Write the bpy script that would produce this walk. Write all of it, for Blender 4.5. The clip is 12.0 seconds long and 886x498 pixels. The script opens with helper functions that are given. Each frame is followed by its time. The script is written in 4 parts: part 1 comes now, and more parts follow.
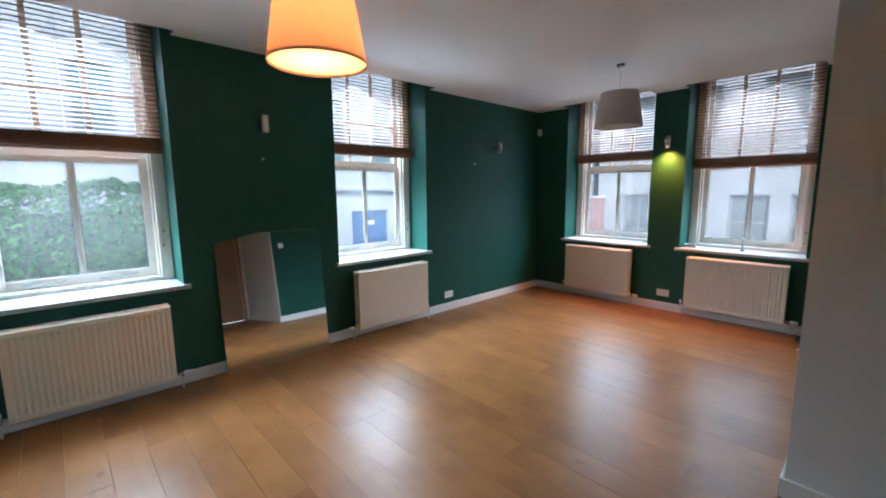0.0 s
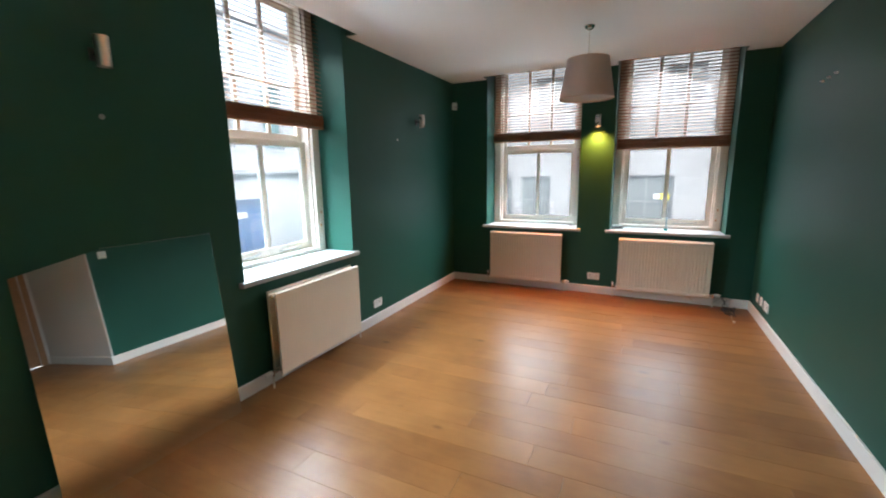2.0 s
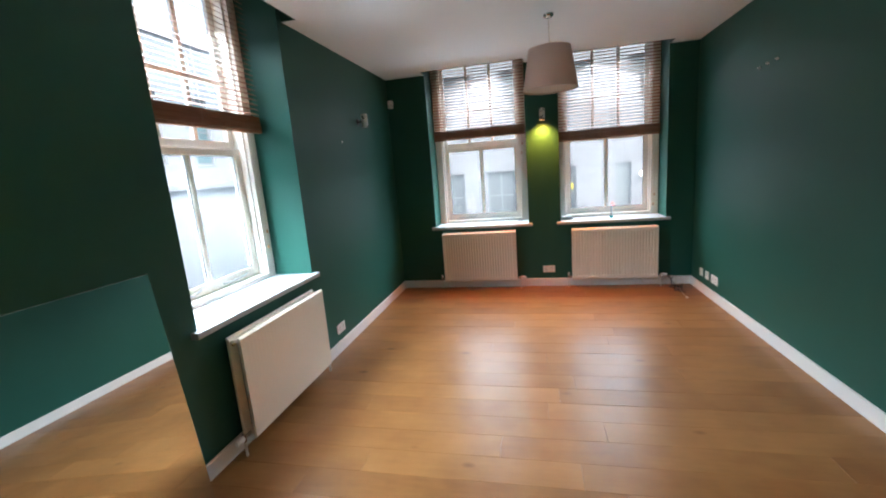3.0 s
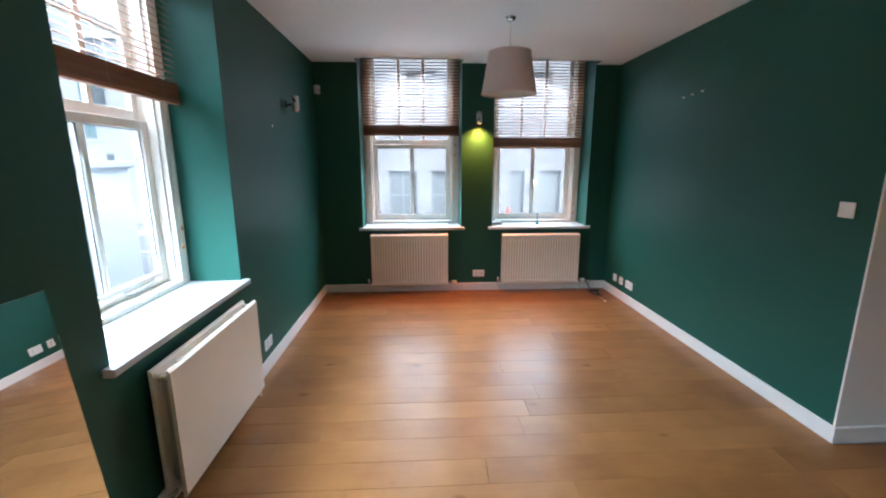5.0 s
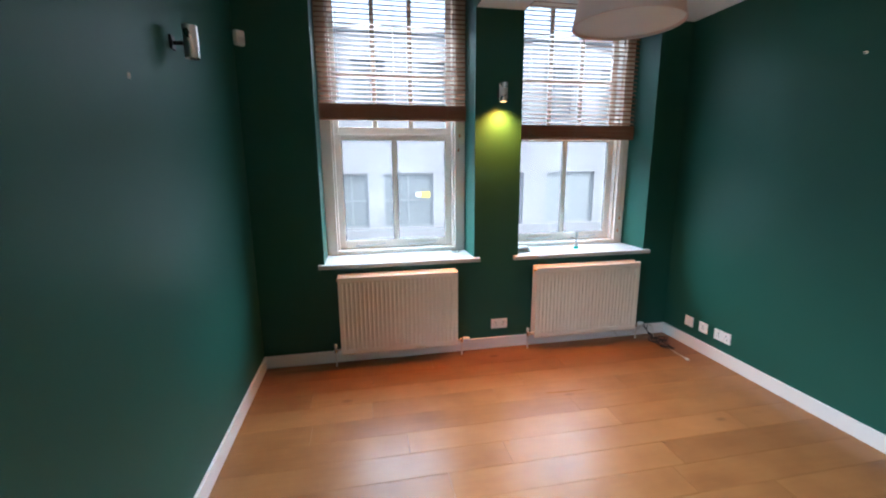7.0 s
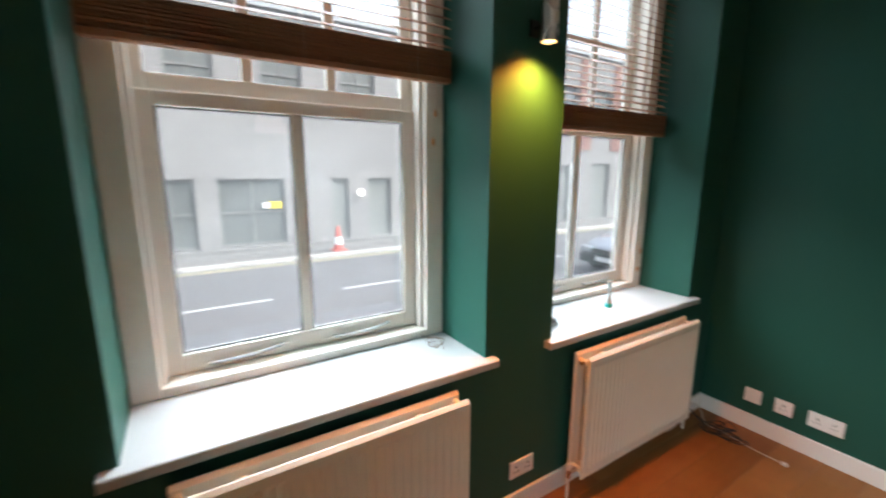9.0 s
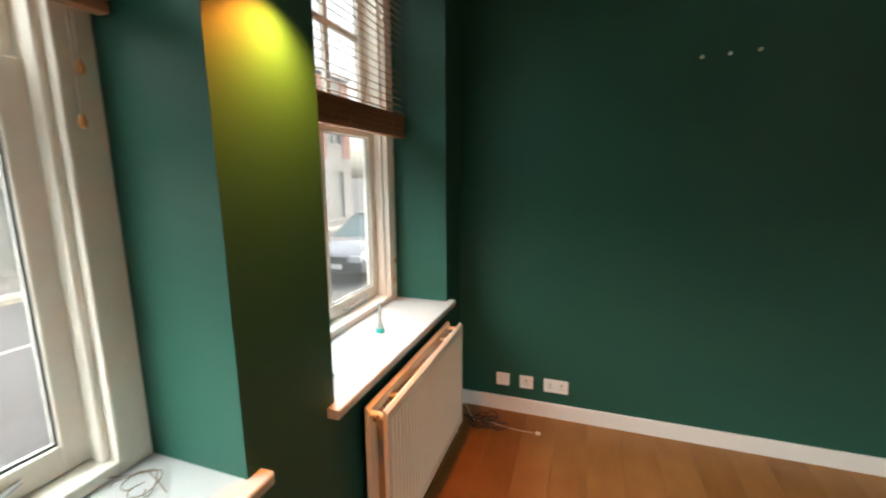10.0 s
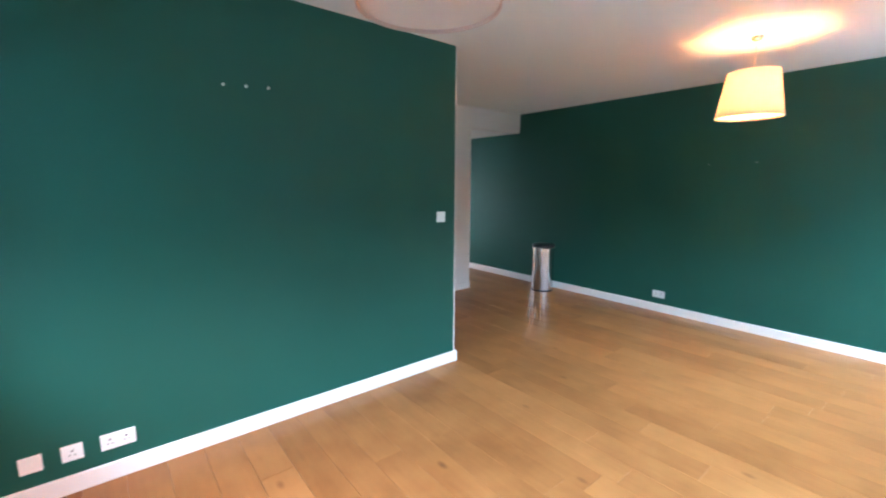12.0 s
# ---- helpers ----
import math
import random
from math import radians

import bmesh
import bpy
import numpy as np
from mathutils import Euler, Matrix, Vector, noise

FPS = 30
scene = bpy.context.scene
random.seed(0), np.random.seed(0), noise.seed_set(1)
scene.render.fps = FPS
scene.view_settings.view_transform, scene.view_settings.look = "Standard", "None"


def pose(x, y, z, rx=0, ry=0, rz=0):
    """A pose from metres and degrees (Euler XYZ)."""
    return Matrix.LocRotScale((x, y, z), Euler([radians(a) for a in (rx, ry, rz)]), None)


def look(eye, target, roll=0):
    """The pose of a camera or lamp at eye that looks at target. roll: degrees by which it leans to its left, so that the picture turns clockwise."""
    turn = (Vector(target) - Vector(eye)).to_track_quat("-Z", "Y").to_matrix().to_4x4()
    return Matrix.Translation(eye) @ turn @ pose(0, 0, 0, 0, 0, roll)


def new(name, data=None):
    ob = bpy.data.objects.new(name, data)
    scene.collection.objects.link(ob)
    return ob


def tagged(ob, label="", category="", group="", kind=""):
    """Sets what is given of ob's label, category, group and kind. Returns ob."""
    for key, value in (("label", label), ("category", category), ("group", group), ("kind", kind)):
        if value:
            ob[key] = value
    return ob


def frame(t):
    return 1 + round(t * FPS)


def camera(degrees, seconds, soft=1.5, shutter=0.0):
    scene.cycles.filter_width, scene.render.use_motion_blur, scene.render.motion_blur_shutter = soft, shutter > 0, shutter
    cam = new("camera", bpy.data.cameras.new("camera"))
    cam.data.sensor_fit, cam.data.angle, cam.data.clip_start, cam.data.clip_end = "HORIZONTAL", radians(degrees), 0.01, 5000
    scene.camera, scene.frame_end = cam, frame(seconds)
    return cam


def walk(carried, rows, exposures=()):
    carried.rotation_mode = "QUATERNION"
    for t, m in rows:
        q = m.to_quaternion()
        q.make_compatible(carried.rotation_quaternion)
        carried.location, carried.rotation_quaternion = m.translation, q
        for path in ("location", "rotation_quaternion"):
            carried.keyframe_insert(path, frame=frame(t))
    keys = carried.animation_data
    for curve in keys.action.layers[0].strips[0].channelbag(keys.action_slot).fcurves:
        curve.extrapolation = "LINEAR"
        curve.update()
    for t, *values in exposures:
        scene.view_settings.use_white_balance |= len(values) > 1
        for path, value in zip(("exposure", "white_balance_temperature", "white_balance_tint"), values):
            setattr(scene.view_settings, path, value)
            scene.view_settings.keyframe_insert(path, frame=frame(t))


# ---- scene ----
cam = camera(93.9, 12.0, 2.0, 0.3)
PATH = [
    (0, (-2.582, -0.224, 1.566), (-1.229, 1.222, 1.287), -0.5),
    (0.5, (-2.552, 0.067, 1.605), (-1.139, 1.448, 1.297), -0.6),
    (1, (-2.502, 0.379, 1.605), (-0.972, 1.629, 1.293), -1.0),
    (1.5, (-2.414, 0.734, 1.59), (-0.764, 1.811, 1.25), -1.0),
    (2, (-2.381, 1.167, 1.565), (-0.609, 2.019, 1.199), -0.8),
    (2.5, (-2.347, 1.533, 1.575), (-0.471, 2.118, 1.205), -1.8),
    (3, (-2.241, 1.828, 1.58), (-0.325, 2.265, 1.205), -4.5),
    (4.8, (-2.103, 2.355, 1.6), (-0.145, 2.295, 1.197), -0.2),
    (5, (-2.035, 2.395, 1.604), (-0.079, 2.293, 1.202), -0.1),
    (5.5, (-1.687, 2.409, 1.605), (0.264, 2.256, 1.194), -0.4),
    (6, (-1.203, 2.542, 1.626), (0.74, 2.356, 1.189), -0.3),
    (6.5, (-0.714, 2.718, 1.64), (1.216, 2.446, 1.189), -0.4),
    (7, (-0.183, 2.809, 1.585), (1.742, 2.434, 1.192), -0.4),
    (7.2, (0.031, 2.848, 1.579), (1.952, 2.436, 1.206), -0.1),
    (8.8, (1.671, 2.944, 1.583), (3.474, 2.148, 1.247), -0.0),
    (9, (1.843, 2.915, 1.6), (3.503, 1.864, 1.227), 0.2),
    (9.5, (2.118, 2.781, 1.589), (3.296, 1.205, 1.232), 0.4),
    (10, (2.331, 2.624, 1.593), (2.975, 0.763, 1.243), -0.4),
    (10.5, (2.42, 2.65, 1.62), (2.449, 0.685, 1.25), -0.8),
    (10.7, (2.46, 2.69, 1.63), (2.233, 0.742, 1.253), -0.2),
    (11, (2.446, 2.705, 1.633), (1.914, 0.812, 1.265), 0.6),
    (11.5, (2.408, 2.75, 1.635), (1.473, 1.016, 1.293), 0.7),
    (12, (2.398, 2.768, 1.63), (1.149, 1.237, 1.317), 0.3),
]
EXPOSURE = [(t, stops, kelvin, 10) for t, stops, kelvin in (
    (0.0, 2.87, 5600), (1.0, 3.0, 5950), (2.0, 3.1, 6350), (3.0, 3.15, 6050), (5.0, 3.15, 5700), (7.0, 3.12, 5650), (9.0, 2.7, 6600), (9.6, 2.45, 7400), (10.0, 2.75, 7700), (10.5, 3.68, 6700), (11.2, 4.05, 5500), (12.0, 4.15, 5350))]
walk(cam, [(t, look(eye, target, roll)) for t, eye, target, roll in PATH], EXPOSURE)

# ---- plan, in metres ----
XW, XE, YN, YS, CEIL = -3.07, 3.115, 3.63, 0.0, 2.757      # inner faces of the room
YH, XO, LOW = -1.93, -1.97, 2.46                          # hall wall, its opening, the low ceiling behind it
YEND = -5.2                                               # end of the passage
OUT = 0.50                                                # thickness of the outer walls
DEEP = 0.33                                               # reveal up to the sash box
SILL = 0.83
HEAD = 3.04                                               # top of the window recesses, above the ceiling
WIN_W, WIN_E = 1.20, 1.21
STREET = -0.85

# ---- world, sun, lamps ----
world = bpy.data.worlds.new("world")
scene.world = world
world.use_nodes = True
wn = world.node_tree
sky = wn.nodes.new("ShaderNodeTexSky")
sky.sky_type, sky.sun_disc = "NISHITA", False
sky.sun_elevation, sky.sun_rotation = radians(48), radians(225)
sky.air_density, sky.dust_density, sky.ozone_density = 1.0, 4.0, 1.0
pale = wn.nodes.new("ShaderNodeHueSaturation")
pale.inputs["Saturation"].default_value = 0.5
wn.links.new(sky.outputs["Color"], pale.inputs["Color"])
wn.links.new(pale.outputs["Color"], wn.nodes["Background"].inputs["Color"])
wn.nodes["Background"].inputs["Strength"].default_value = 0.15

sun = new("sun", bpy.data.lights.new("sun", "SUN"))
sun.data.energy, sun.data.angle, sun.data.color = 0.4, radians(30), (1.0, 0.96, 0.9)
sun.matrix_world = look((-9, -9, 14), (0, 0, 0))

LAMP_LIT, LAMP_OFF = (-1.61, 1.66), (1.555, 1.66)
WINDOW_SPANS = (((-2.46, 3.63), 0), ((0.145, 3.63), 0), ((3.115, 2.51), -90), ((3.115, 0.905), -90))
# Helper lamps outside the panes lift floor, walls and ceiling above the sky's light.
FILL_SHARES = ((38, -42, 1.45, 0.66, 2.1, 82), (-38, -42, 1.45, 0.66, 2.1, 82), (30, -53, 2.38, 1.1, 2.7, 84), (-30, -53, 2.38, 1.1, 2.7, 84), (0, 52, 1.56, 0.12, 0.58, 100))   # yaw, tilt, height, size, watts, spread
for (wx, wy), turn in WINDOW_SPANS:      # added lamps for sky and pale street light below and between each blind's slats
    for yaw, tilt, height, tall, watts, spread in FILL_SHARES:
        fill_light = new("window_sky_light", bpy.data.lights.new("window_sky_light", "AREA"))
        fill_light.data.shape, fill_light.data.size, fill_light.data.size_y = "RECTANGLE", 1.0, tall
        share = 1.4 if turn == 0 else 0.85                # yard lamps raised to lift the south wall, street lamps lowered
        share *= 0.6 if wy < 1.0 and yaw > 0 else 1.0     # weakened towards the partition to soften a bright lobe on it
        fill_light.data.energy, fill_light.data.color, fill_light.data.spread = watts * share, (0.8, 0.92, 1.0), radians(spread)
        fill_light.matrix_world = pose(wx, wy, 0, 0, 0, turn) @ pose(0, 0.66, height, 90 + tilt, 0, 180 + yaw)

bulb_light = new("bulb_light", bpy.data.lights.new("bulb_light", "POINT"))
bulb_light.data.energy, bulb_light.data.shadow_soft_size, bulb_light.data.color = 4.5, 0.04, (1.0, 0.36, 0.09)
bulb_light.location = (*LAMP_LIT, 2.34)
spot = new("wall_spot", bpy.data.lights.new("wall_spot", "SPOT"))
spot.data.energy, spot.data.shadow_soft_size, spot.data.color = 18, 0.03, (1.0, 0.28, 0.035)
spot.data.spot_size, spot.data.spot_blend = radians(136), 1.0
spot.matrix_world = look((XE - 0.085, 1.70, 2.064), (XE - 0.085, 1.70, 0))


# ---- materials ----
def material(name, colour, rough=0.5, metal=0.0, spread=0.06, scale=3.0, bump=0.0, fine=60.0, coat=0.0, shine=0.5):
    """A surface with slow stains and fine grain at real size."""
    m = bpy.data.materials.new(name)
    m.use_nodes = True
    nt = m.node_tree
    b = nt.nodes["Principled BSDF"]
    b.inputs["Roughness"].default_value, b.inputs["Metallic"].default_value = rough, metal
    b.inputs["Coat Weight"].default_value = coat
    b.inputs["Specular IOR Level"].default_value = shine
    co = nt.nodes.new("ShaderNodeNewGeometry")
    big, small = nt.nodes.new("ShaderNodeTexNoise"), nt.nodes.new("ShaderNodeTexNoise")
    big.inputs["Scale"].default_value, big.inputs["Detail"].default_value = scale, 4
    small.inputs["Scale"].default_value, small.inputs["Detail"].default_value = fine, 5
    for n in (big, small):
        nt.links.new(co.outputs["Position"], n.inputs["Vector"])
    both = nt.nodes.new("ShaderNodeMath")
    both.operation = "MULTIPLY_ADD"
    both.inputs[1].default_value = 0.35
    nt.links.new(small.outputs["Fac"], both.inputs[0])
    nt.links.new(big.outputs["Fac"], both.inputs[2])
    ramp = nt.nodes.new("ShaderNodeValToRGB")
    ramp.color_ramp.elements[0].position, ramp.color_ramp.elements[1].position = 0.35, 1.0
    ramp.color_ramp.elements[0].color = (*[c * (1 - spread) for c in colour], 1)
    ramp.color_ramp.elements[1].color = (*[min(1, c * (1 + spread)) for c in colour], 1)
    nt.links.new(both.outputs[0], ramp.inputs["Fac"])
    nt.links.new(ramp.outputs["Color"], b.inputs["Base Color"])
    vary = nt.nodes.new("ShaderNodeMapRange")
    vary.inputs["To Min"].default_value, vary.inputs["To Max"].default_value = max(0.02, rough - 0.06), min(1, rough + 0.06)
    nt.links.new(big.outputs["Fac"], vary.inputs["Value"])
    nt.links.new(vary.outputs["Result"], b.inputs["Roughness"])
    if bump:
        bp = nt.nodes.new("ShaderNodeBump")
        bp.inputs["Strength"].default_value, bp.inputs["Distance"].default_value = bump, 0.002
        nt.links.new(small.outputs["Fac"], bp.inputs["Height"])
        nt.links.new(bp.outputs["Normal"], b.inputs["Normal"])
    return m


GREEN = material("green_wall_paint", (0.0175, 0.09, 0.066), 0.46, spread=0.08, scale=1.1, bump=0.1, fine=140, shine=0.25)
WHITE_WALL = material("white_wall_paint", (0.78, 0.76, 0.73), 0.6, spread=0.03, scale=1.2, bump=0.12, fine=140)
CEILING = material("ceiling_paint", (0.83, 0.835, 0.83), 0.7, spread=0.02, scale=0.9, bump=0.1, fine=120)
GLOSS = material("white_gloss_paint", (0.8, 0.79, 0.76), 0.4, spread=0.02, scale=2, bump=0.05, fine=40)
FRAME_PAINT = material("cream_frame_paint", (0.82, 0.77, 0.69), 0.42, spread=0.05, scale=5, bump=0.06, fine=40)
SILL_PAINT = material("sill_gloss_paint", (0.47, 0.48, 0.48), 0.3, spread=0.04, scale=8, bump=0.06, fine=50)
ENAMEL = material("radiator_enamel", (0.86, 0.77, 0.64), 0.33, spread=0.03, scale=4, bump=0.03, fine=50)
SHADED_ENAMEL = material("shaded_radiator_enamel", (0.42, 0.38, 0.32), 0.6, spread=0.15, scale=12)
PLASTIC = material("white_plastic", (0.82, 0.82, 0.8), 0.3, spread=0.02, scale=8)
GASKET = material("grey_gasket", (0.1, 0.1, 0.105), 0.6)
SLOT = material("dark_slot", (0.03, 0.03, 0.03), 0.5)
STEEL = material("brushed_steel", (0.62, 0.6, 0.57), 0.28, 1.0, spread=0.06, scale=9, bump=0.05, fine=200)
CHROME = material("chrome", (0.75, 0.74, 0.72), 0.14, 1.0, spread=0.04, scale=9)
BIN_STEEL = material("polished_bin_steel", (0.66, 0.65, 0.63), 0.2, 1.0, spread=0.02, scale=2, fine=20)
BRASS = material("brass", (0.6, 0.42, 0.2), 0.3, 1.0, spread=0.1, scale=20)
COPPER_PAINT = material("painted_pipe", (0.74, 0.7, 0.62), 0.35, spread=0.08, scale=14)
BLACK = material("black_plastic", (0.02, 0.02, 0.021), 0.35, spread=0.1, scale=8)
CABLE = material("black_cable", (0.025, 0.025, 0.026), 0.45)
CORD = material("pale_cord", (0.6, 0.56, 0.48), 0.8, spread=0.1, scale=50)
ACORN = material("varnished_toggle", (0.55, 0.25, 0.08), 0.35, spread=0.2, scale=30)
CURL = material("brown_cord", (0.22, 0.16, 0.12), 0.7, spread=0.2, scale=40)
FILLER = material("wall_filler", (0.7, 0.72, 0.68), 0.8, spread=0.1, scale=60)
PAPER = material("folded_paper", (0.66, 0.66, 0.64), 0.7, spread=0.12, scale=20)
GREY_CLOTH = material("grey_cloth", (0.24, 0.24, 0.25), 0.9, spread=0.2, scale=25, bump=0.4)
FROSTED = material("frosted_plastic", (0.34, 0.46, 0.5), 0.3, spread=0.05, scale=20)
BLUE_LIQUID = material("turquoise_plastic", (0.02, 0.5, 0.52), 0.25, spread=0.05, scale=20)
ASPHALT = material("asphalt", (0.125, 0.125, 0.13), 0.85, spread=0.25, scale=0.6, bump=0.5, fine=40)
PAVING = material("pavement_stone", (0.17, 0.165, 0.16), 0.8, spread=0.15, scale=1.5, bump=0.3, fine=30)
KERB = material("kerb_stone", (0.42, 0.41, 0.39), 0.8, spread=0.15, scale=3, bump=0.3)
ROAD_WHITE = material("road_line", (0.5, 0.5, 0.48), 0.7, spread=0.12, scale=4)
ROAD_YELLOW = material("yellow_line", (0.42, 0.38, 0.22), 0.7, spread=0.12, scale=4)
RENDERED = material("pale_masonry", (0.25, 0.243, 0.237), 0.85, spread=0.1, scale=0.7, bump=0.3, fine=12)
STUCCO = material("white_stucco", (0.29, 0.3, 0.31), 0.85, spread=0.06, scale=0.8, bump=0.3, fine=20)
def add_courses(m, length, height):
    """Low relief of masonry courses on the upright fronts along y."""
    nt = m.node_tree
    b = nt.nodes["Principled BSDF"]
    geo, split, join, brick, bp = (nt.nodes.new("ShaderNode" + k) for k in ("NewGeometry", "SeparateXYZ", "CombineXYZ", "TexBrick", "Bump"))
    nt.links.new(geo.outputs["Position"], split.inputs[0])
    nt.links.new(split.outputs["Y"], join.inputs["X"])
    nt.links.new(split.outputs["Z"], join.inputs["Y"])
    nt.links.new(join.outputs[0], brick.inputs["Vector"])
    brick.inputs["Scale"].default_value = 1.0
    brick.inputs["Brick Width"].default_value, brick.inputs["Row Height"].default_value, brick.inputs["Mortar Size"].default_value = length, height, 0.012
    brick.inputs["Color1"].default_value, brick.inputs["Color2"].default_value, brick.inputs["Mortar"].default_value = (1, 1, 1, 1), (0.93, 0.93, 0.94, 1), (0.88, 0.88, 0.88, 1)
    mul = nt.nodes.new("ShaderNodeMix")
    mul.data_type, mul.blend_type = "RGBA", "MULTIPLY"
    mul.inputs["Factor"].default_value = 1.0
    nt.links.new(b.inputs["Base Color"].links[0].from_socket, mul.inputs["A"])
    nt.links.new(brick.outputs["Color"], mul.inputs["B"])
    nt.links.new(mul.outputs["Result"], b.inputs["Base Color"])


add_courses(RENDERED, 0.9, 0.32)
YARD_WHITE = material("white_yard_render", (0.5, 0.52, 0.54), 0.85, spread=0.06, scale=0.8, bump=0.3, fine=20)
STREET_FRAME = material("grey_frame_paint", (0.19, 0.19, 0.185), 0.5, spread=0.1, scale=2)
FENCE = material("dark_fence", (0.09, 0.09, 0.075), 0.85, spread=0.2, scale=4)
RED_BRICK = material("red_brick_far", (0.24, 0.13, 0.11), 0.85, spread=0.2, scale=2, bump=0.3, fine=15)
SHUTTER = material("grey_shutter", (0.2, 0.21, 0.2), 0.5, spread=0.1, scale=1.5)
# Opaque glazing: the unlit inside is put into these dark colours.
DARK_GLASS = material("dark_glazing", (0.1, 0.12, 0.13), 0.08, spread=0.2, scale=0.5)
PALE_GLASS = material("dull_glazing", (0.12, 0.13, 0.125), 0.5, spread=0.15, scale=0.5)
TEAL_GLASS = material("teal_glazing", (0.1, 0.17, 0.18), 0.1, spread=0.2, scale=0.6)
BLUE_DOOR = material("blue_door_paint", (0.03, 0.13, 0.34), 0.35, spread=0.08, scale=3)
COPING = material("grey_coping", (0.4, 0.41, 0.42), 0.8, spread=0.12, scale=3)
SIGN_YELLOW = material("yellow_sign", (0.8, 0.62, 0.03), 0.5, spread=0.04, scale=3)
CONE_RED = material("cone_red", (0.5, 0.1, 0.08), 0.5, spread=0.08, scale=5)
CAR_SILVER = material("silver_car_paint", (0.45, 0.47, 0.5), 0.22, 0.6, spread=0.04, scale=3, coat=0.6)
TYRE = material("tyre_rubber", (0.025, 0.025, 0.025), 0.8, spread=0.1, scale=6)
HEADLAMP = material("headlamp_glass", (0.6, 0.63, 0.65), 0.08, 0.3, spread=0.05, scale=5)


def wood(name, dark, light, rough, along, grain=1.0, knots=True, bump=0.15):
    """Timber with grain that runs along one axis of the world ('X', 'Y'), its tone varied from piece to piece."""
    m = bpy.data.materials.new(name)
    m.use_nodes = True
    nt = m.node_tree
    b = nt.nodes["Principled BSDF"]
    b.inputs["Specular IOR Level"].default_value = 0.22
    geo, info = nt.nodes.new("ShaderNodeNewGeometry"), nt.nodes.new("ShaderNodeObjectInfo")
    shift = nt.nodes.new("ShaderNodeVectorMath")
    shift.operation = "MULTIPLY_ADD"
    spin = nt.nodes.new("ShaderNodeCombineXYZ")
    for axis in "XYZ":
        nt.links.new(info.outputs["Random"], spin.inputs[axis])
    shift.inputs[1].default_value = (37, 53, 11)
    nt.links.new(spin.outputs[0], shift.inputs[0])
    nt.links.new(geo.outputs["Position"], shift.inputs[2])
    squeeze = nt.nodes.new("ShaderNodeMapping")
    squeeze.inputs["Scale"].default_value = (6 * grain, 0.8 * grain, 6 * grain) if along == "Y" else (0.8 * grain, 6 * grain, 6 * grain)
    nt.links.new(shift.outputs[0], squeeze.inputs["Vector"])
    n1, n2, n3 = (nt.nodes.new("ShaderNodeTexNoise") for _ in range(3))
    n1.inputs["Scale"].default_value, n1.inputs["Detail"].default_value, n1.inputs["Distortion"].default_value = 1.2, 5, 0.5
    n2.inputs["Scale"].default_value, n2.inputs["Detail"].default_value = 7, 6
    n3.inputs["Scale"].default_value, n3.inputs["Detail"].default_value = 3.2, 4
    nt.links.new(squeeze.outputs[0], n1.inputs["Vector"])
    nt.links.new(squeeze.outputs[0], n2.inputs["Vector"])
    nt.links.new(shift.outputs[0], n3.inputs["Vector"])

    def mix(a, fa, c, fc):
        s = nt.nodes.new("ShaderNodeMath")
        s.operation = "MULTIPLY"
        s.inputs[1].default_value = fa
        nt.links.new(a, s.inputs[0])
        t = nt.nodes.new("ShaderNodeMath")
        t.operation = "MULTIPLY_ADD"
        t.inputs[1].default_value = fc
        nt.links.new(c, t.inputs[0])
        nt.links.new(s.outputs[0], t.inputs[2])
        return t.outputs[0]

    tone = mix(mix(n1.outputs["Fac"], 0.16, n2.outputs["Fac"], 0.12), 1.0, mix(info.outputs["Random"], 0.14, n3.outputs["Fac"], 0.4), 1.0)
    ramp = nt.nodes.new("ShaderNodeValToRGB")
    ramp.color_ramp.elements[0].position, ramp.color_ramp.elements[1].position = 0.18, 0.645
    ramp.color_ramp.elements[0].color, ramp.color_ramp.elements[1].color = (*dark, 1), (*light, 1)
    nt.links.new(tone, ramp.inputs["Fac"])
    colour = ramp.outputs["Color"]
    if knots:
        v = nt.nodes.new("ShaderNodeTexVoronoi")
        v.inputs["Scale"].default_value = 1.0
        m2 = nt.nodes.new("ShaderNodeMapping")
        m2.inputs["Scale"].default_value = (3.4, 1.7, 0.0) if along == "Y" else (1.7, 3.4, 0.0)
        nt.links.new(shift.outputs[0], m2.inputs["Vector"])
        nt.links.new(m2.outputs[0], v.inputs["Vector"])
        kr = nt.nodes.new("ShaderNodeValToRGB")
        kr.color_ramp.elements[0].position, kr.color_ramp.elements[1].position = 0.025, 0.09
        kr.color_ramp.elements[0].color, kr.color_ramp.elements[1].color = (0.4, 0.36, 0.33, 1), (1, 1, 1, 1)
        nt.links.new(v.outputs["Distance"], kr.inputs["Fac"])
        mul = nt.nodes.new("ShaderNodeMix")
        mul.data_type, mul.blend_type = "RGBA", "MULTIPLY"
        mul.inputs["Factor"].default_value = 0.85
        nt.links.new(colour, mul.inputs["A"])
        nt.links.new(kr.outputs["Color"], mul.inputs["B"])
        colour = mul.outputs["Result"]
    nt.links.new(colour, b.inputs["Base Color"])
    rr = nt.nodes.new("ShaderNodeMapRange")
    rr.inputs["To Min"].default_value, rr.inputs["To Max"].default_value = rough - 0.06, rough + 0.14
    nt.links.new(n1.outputs["Fac"], rr.inputs["Value"])
    nt.links.new(rr.outputs["Result"], b.inputs["Roughness"])
    bp = nt.nodes.new("ShaderNodeBump")
    bp.inputs["Strength"].default_value, bp.inputs["Distance"].default_value = bump, 0.0015
    nt.links.new(n2.outputs["Fac"], bp.inputs["Height"])
    nt.links.new(bp.outputs["Normal"], b.inputs["Normal"])
    return m


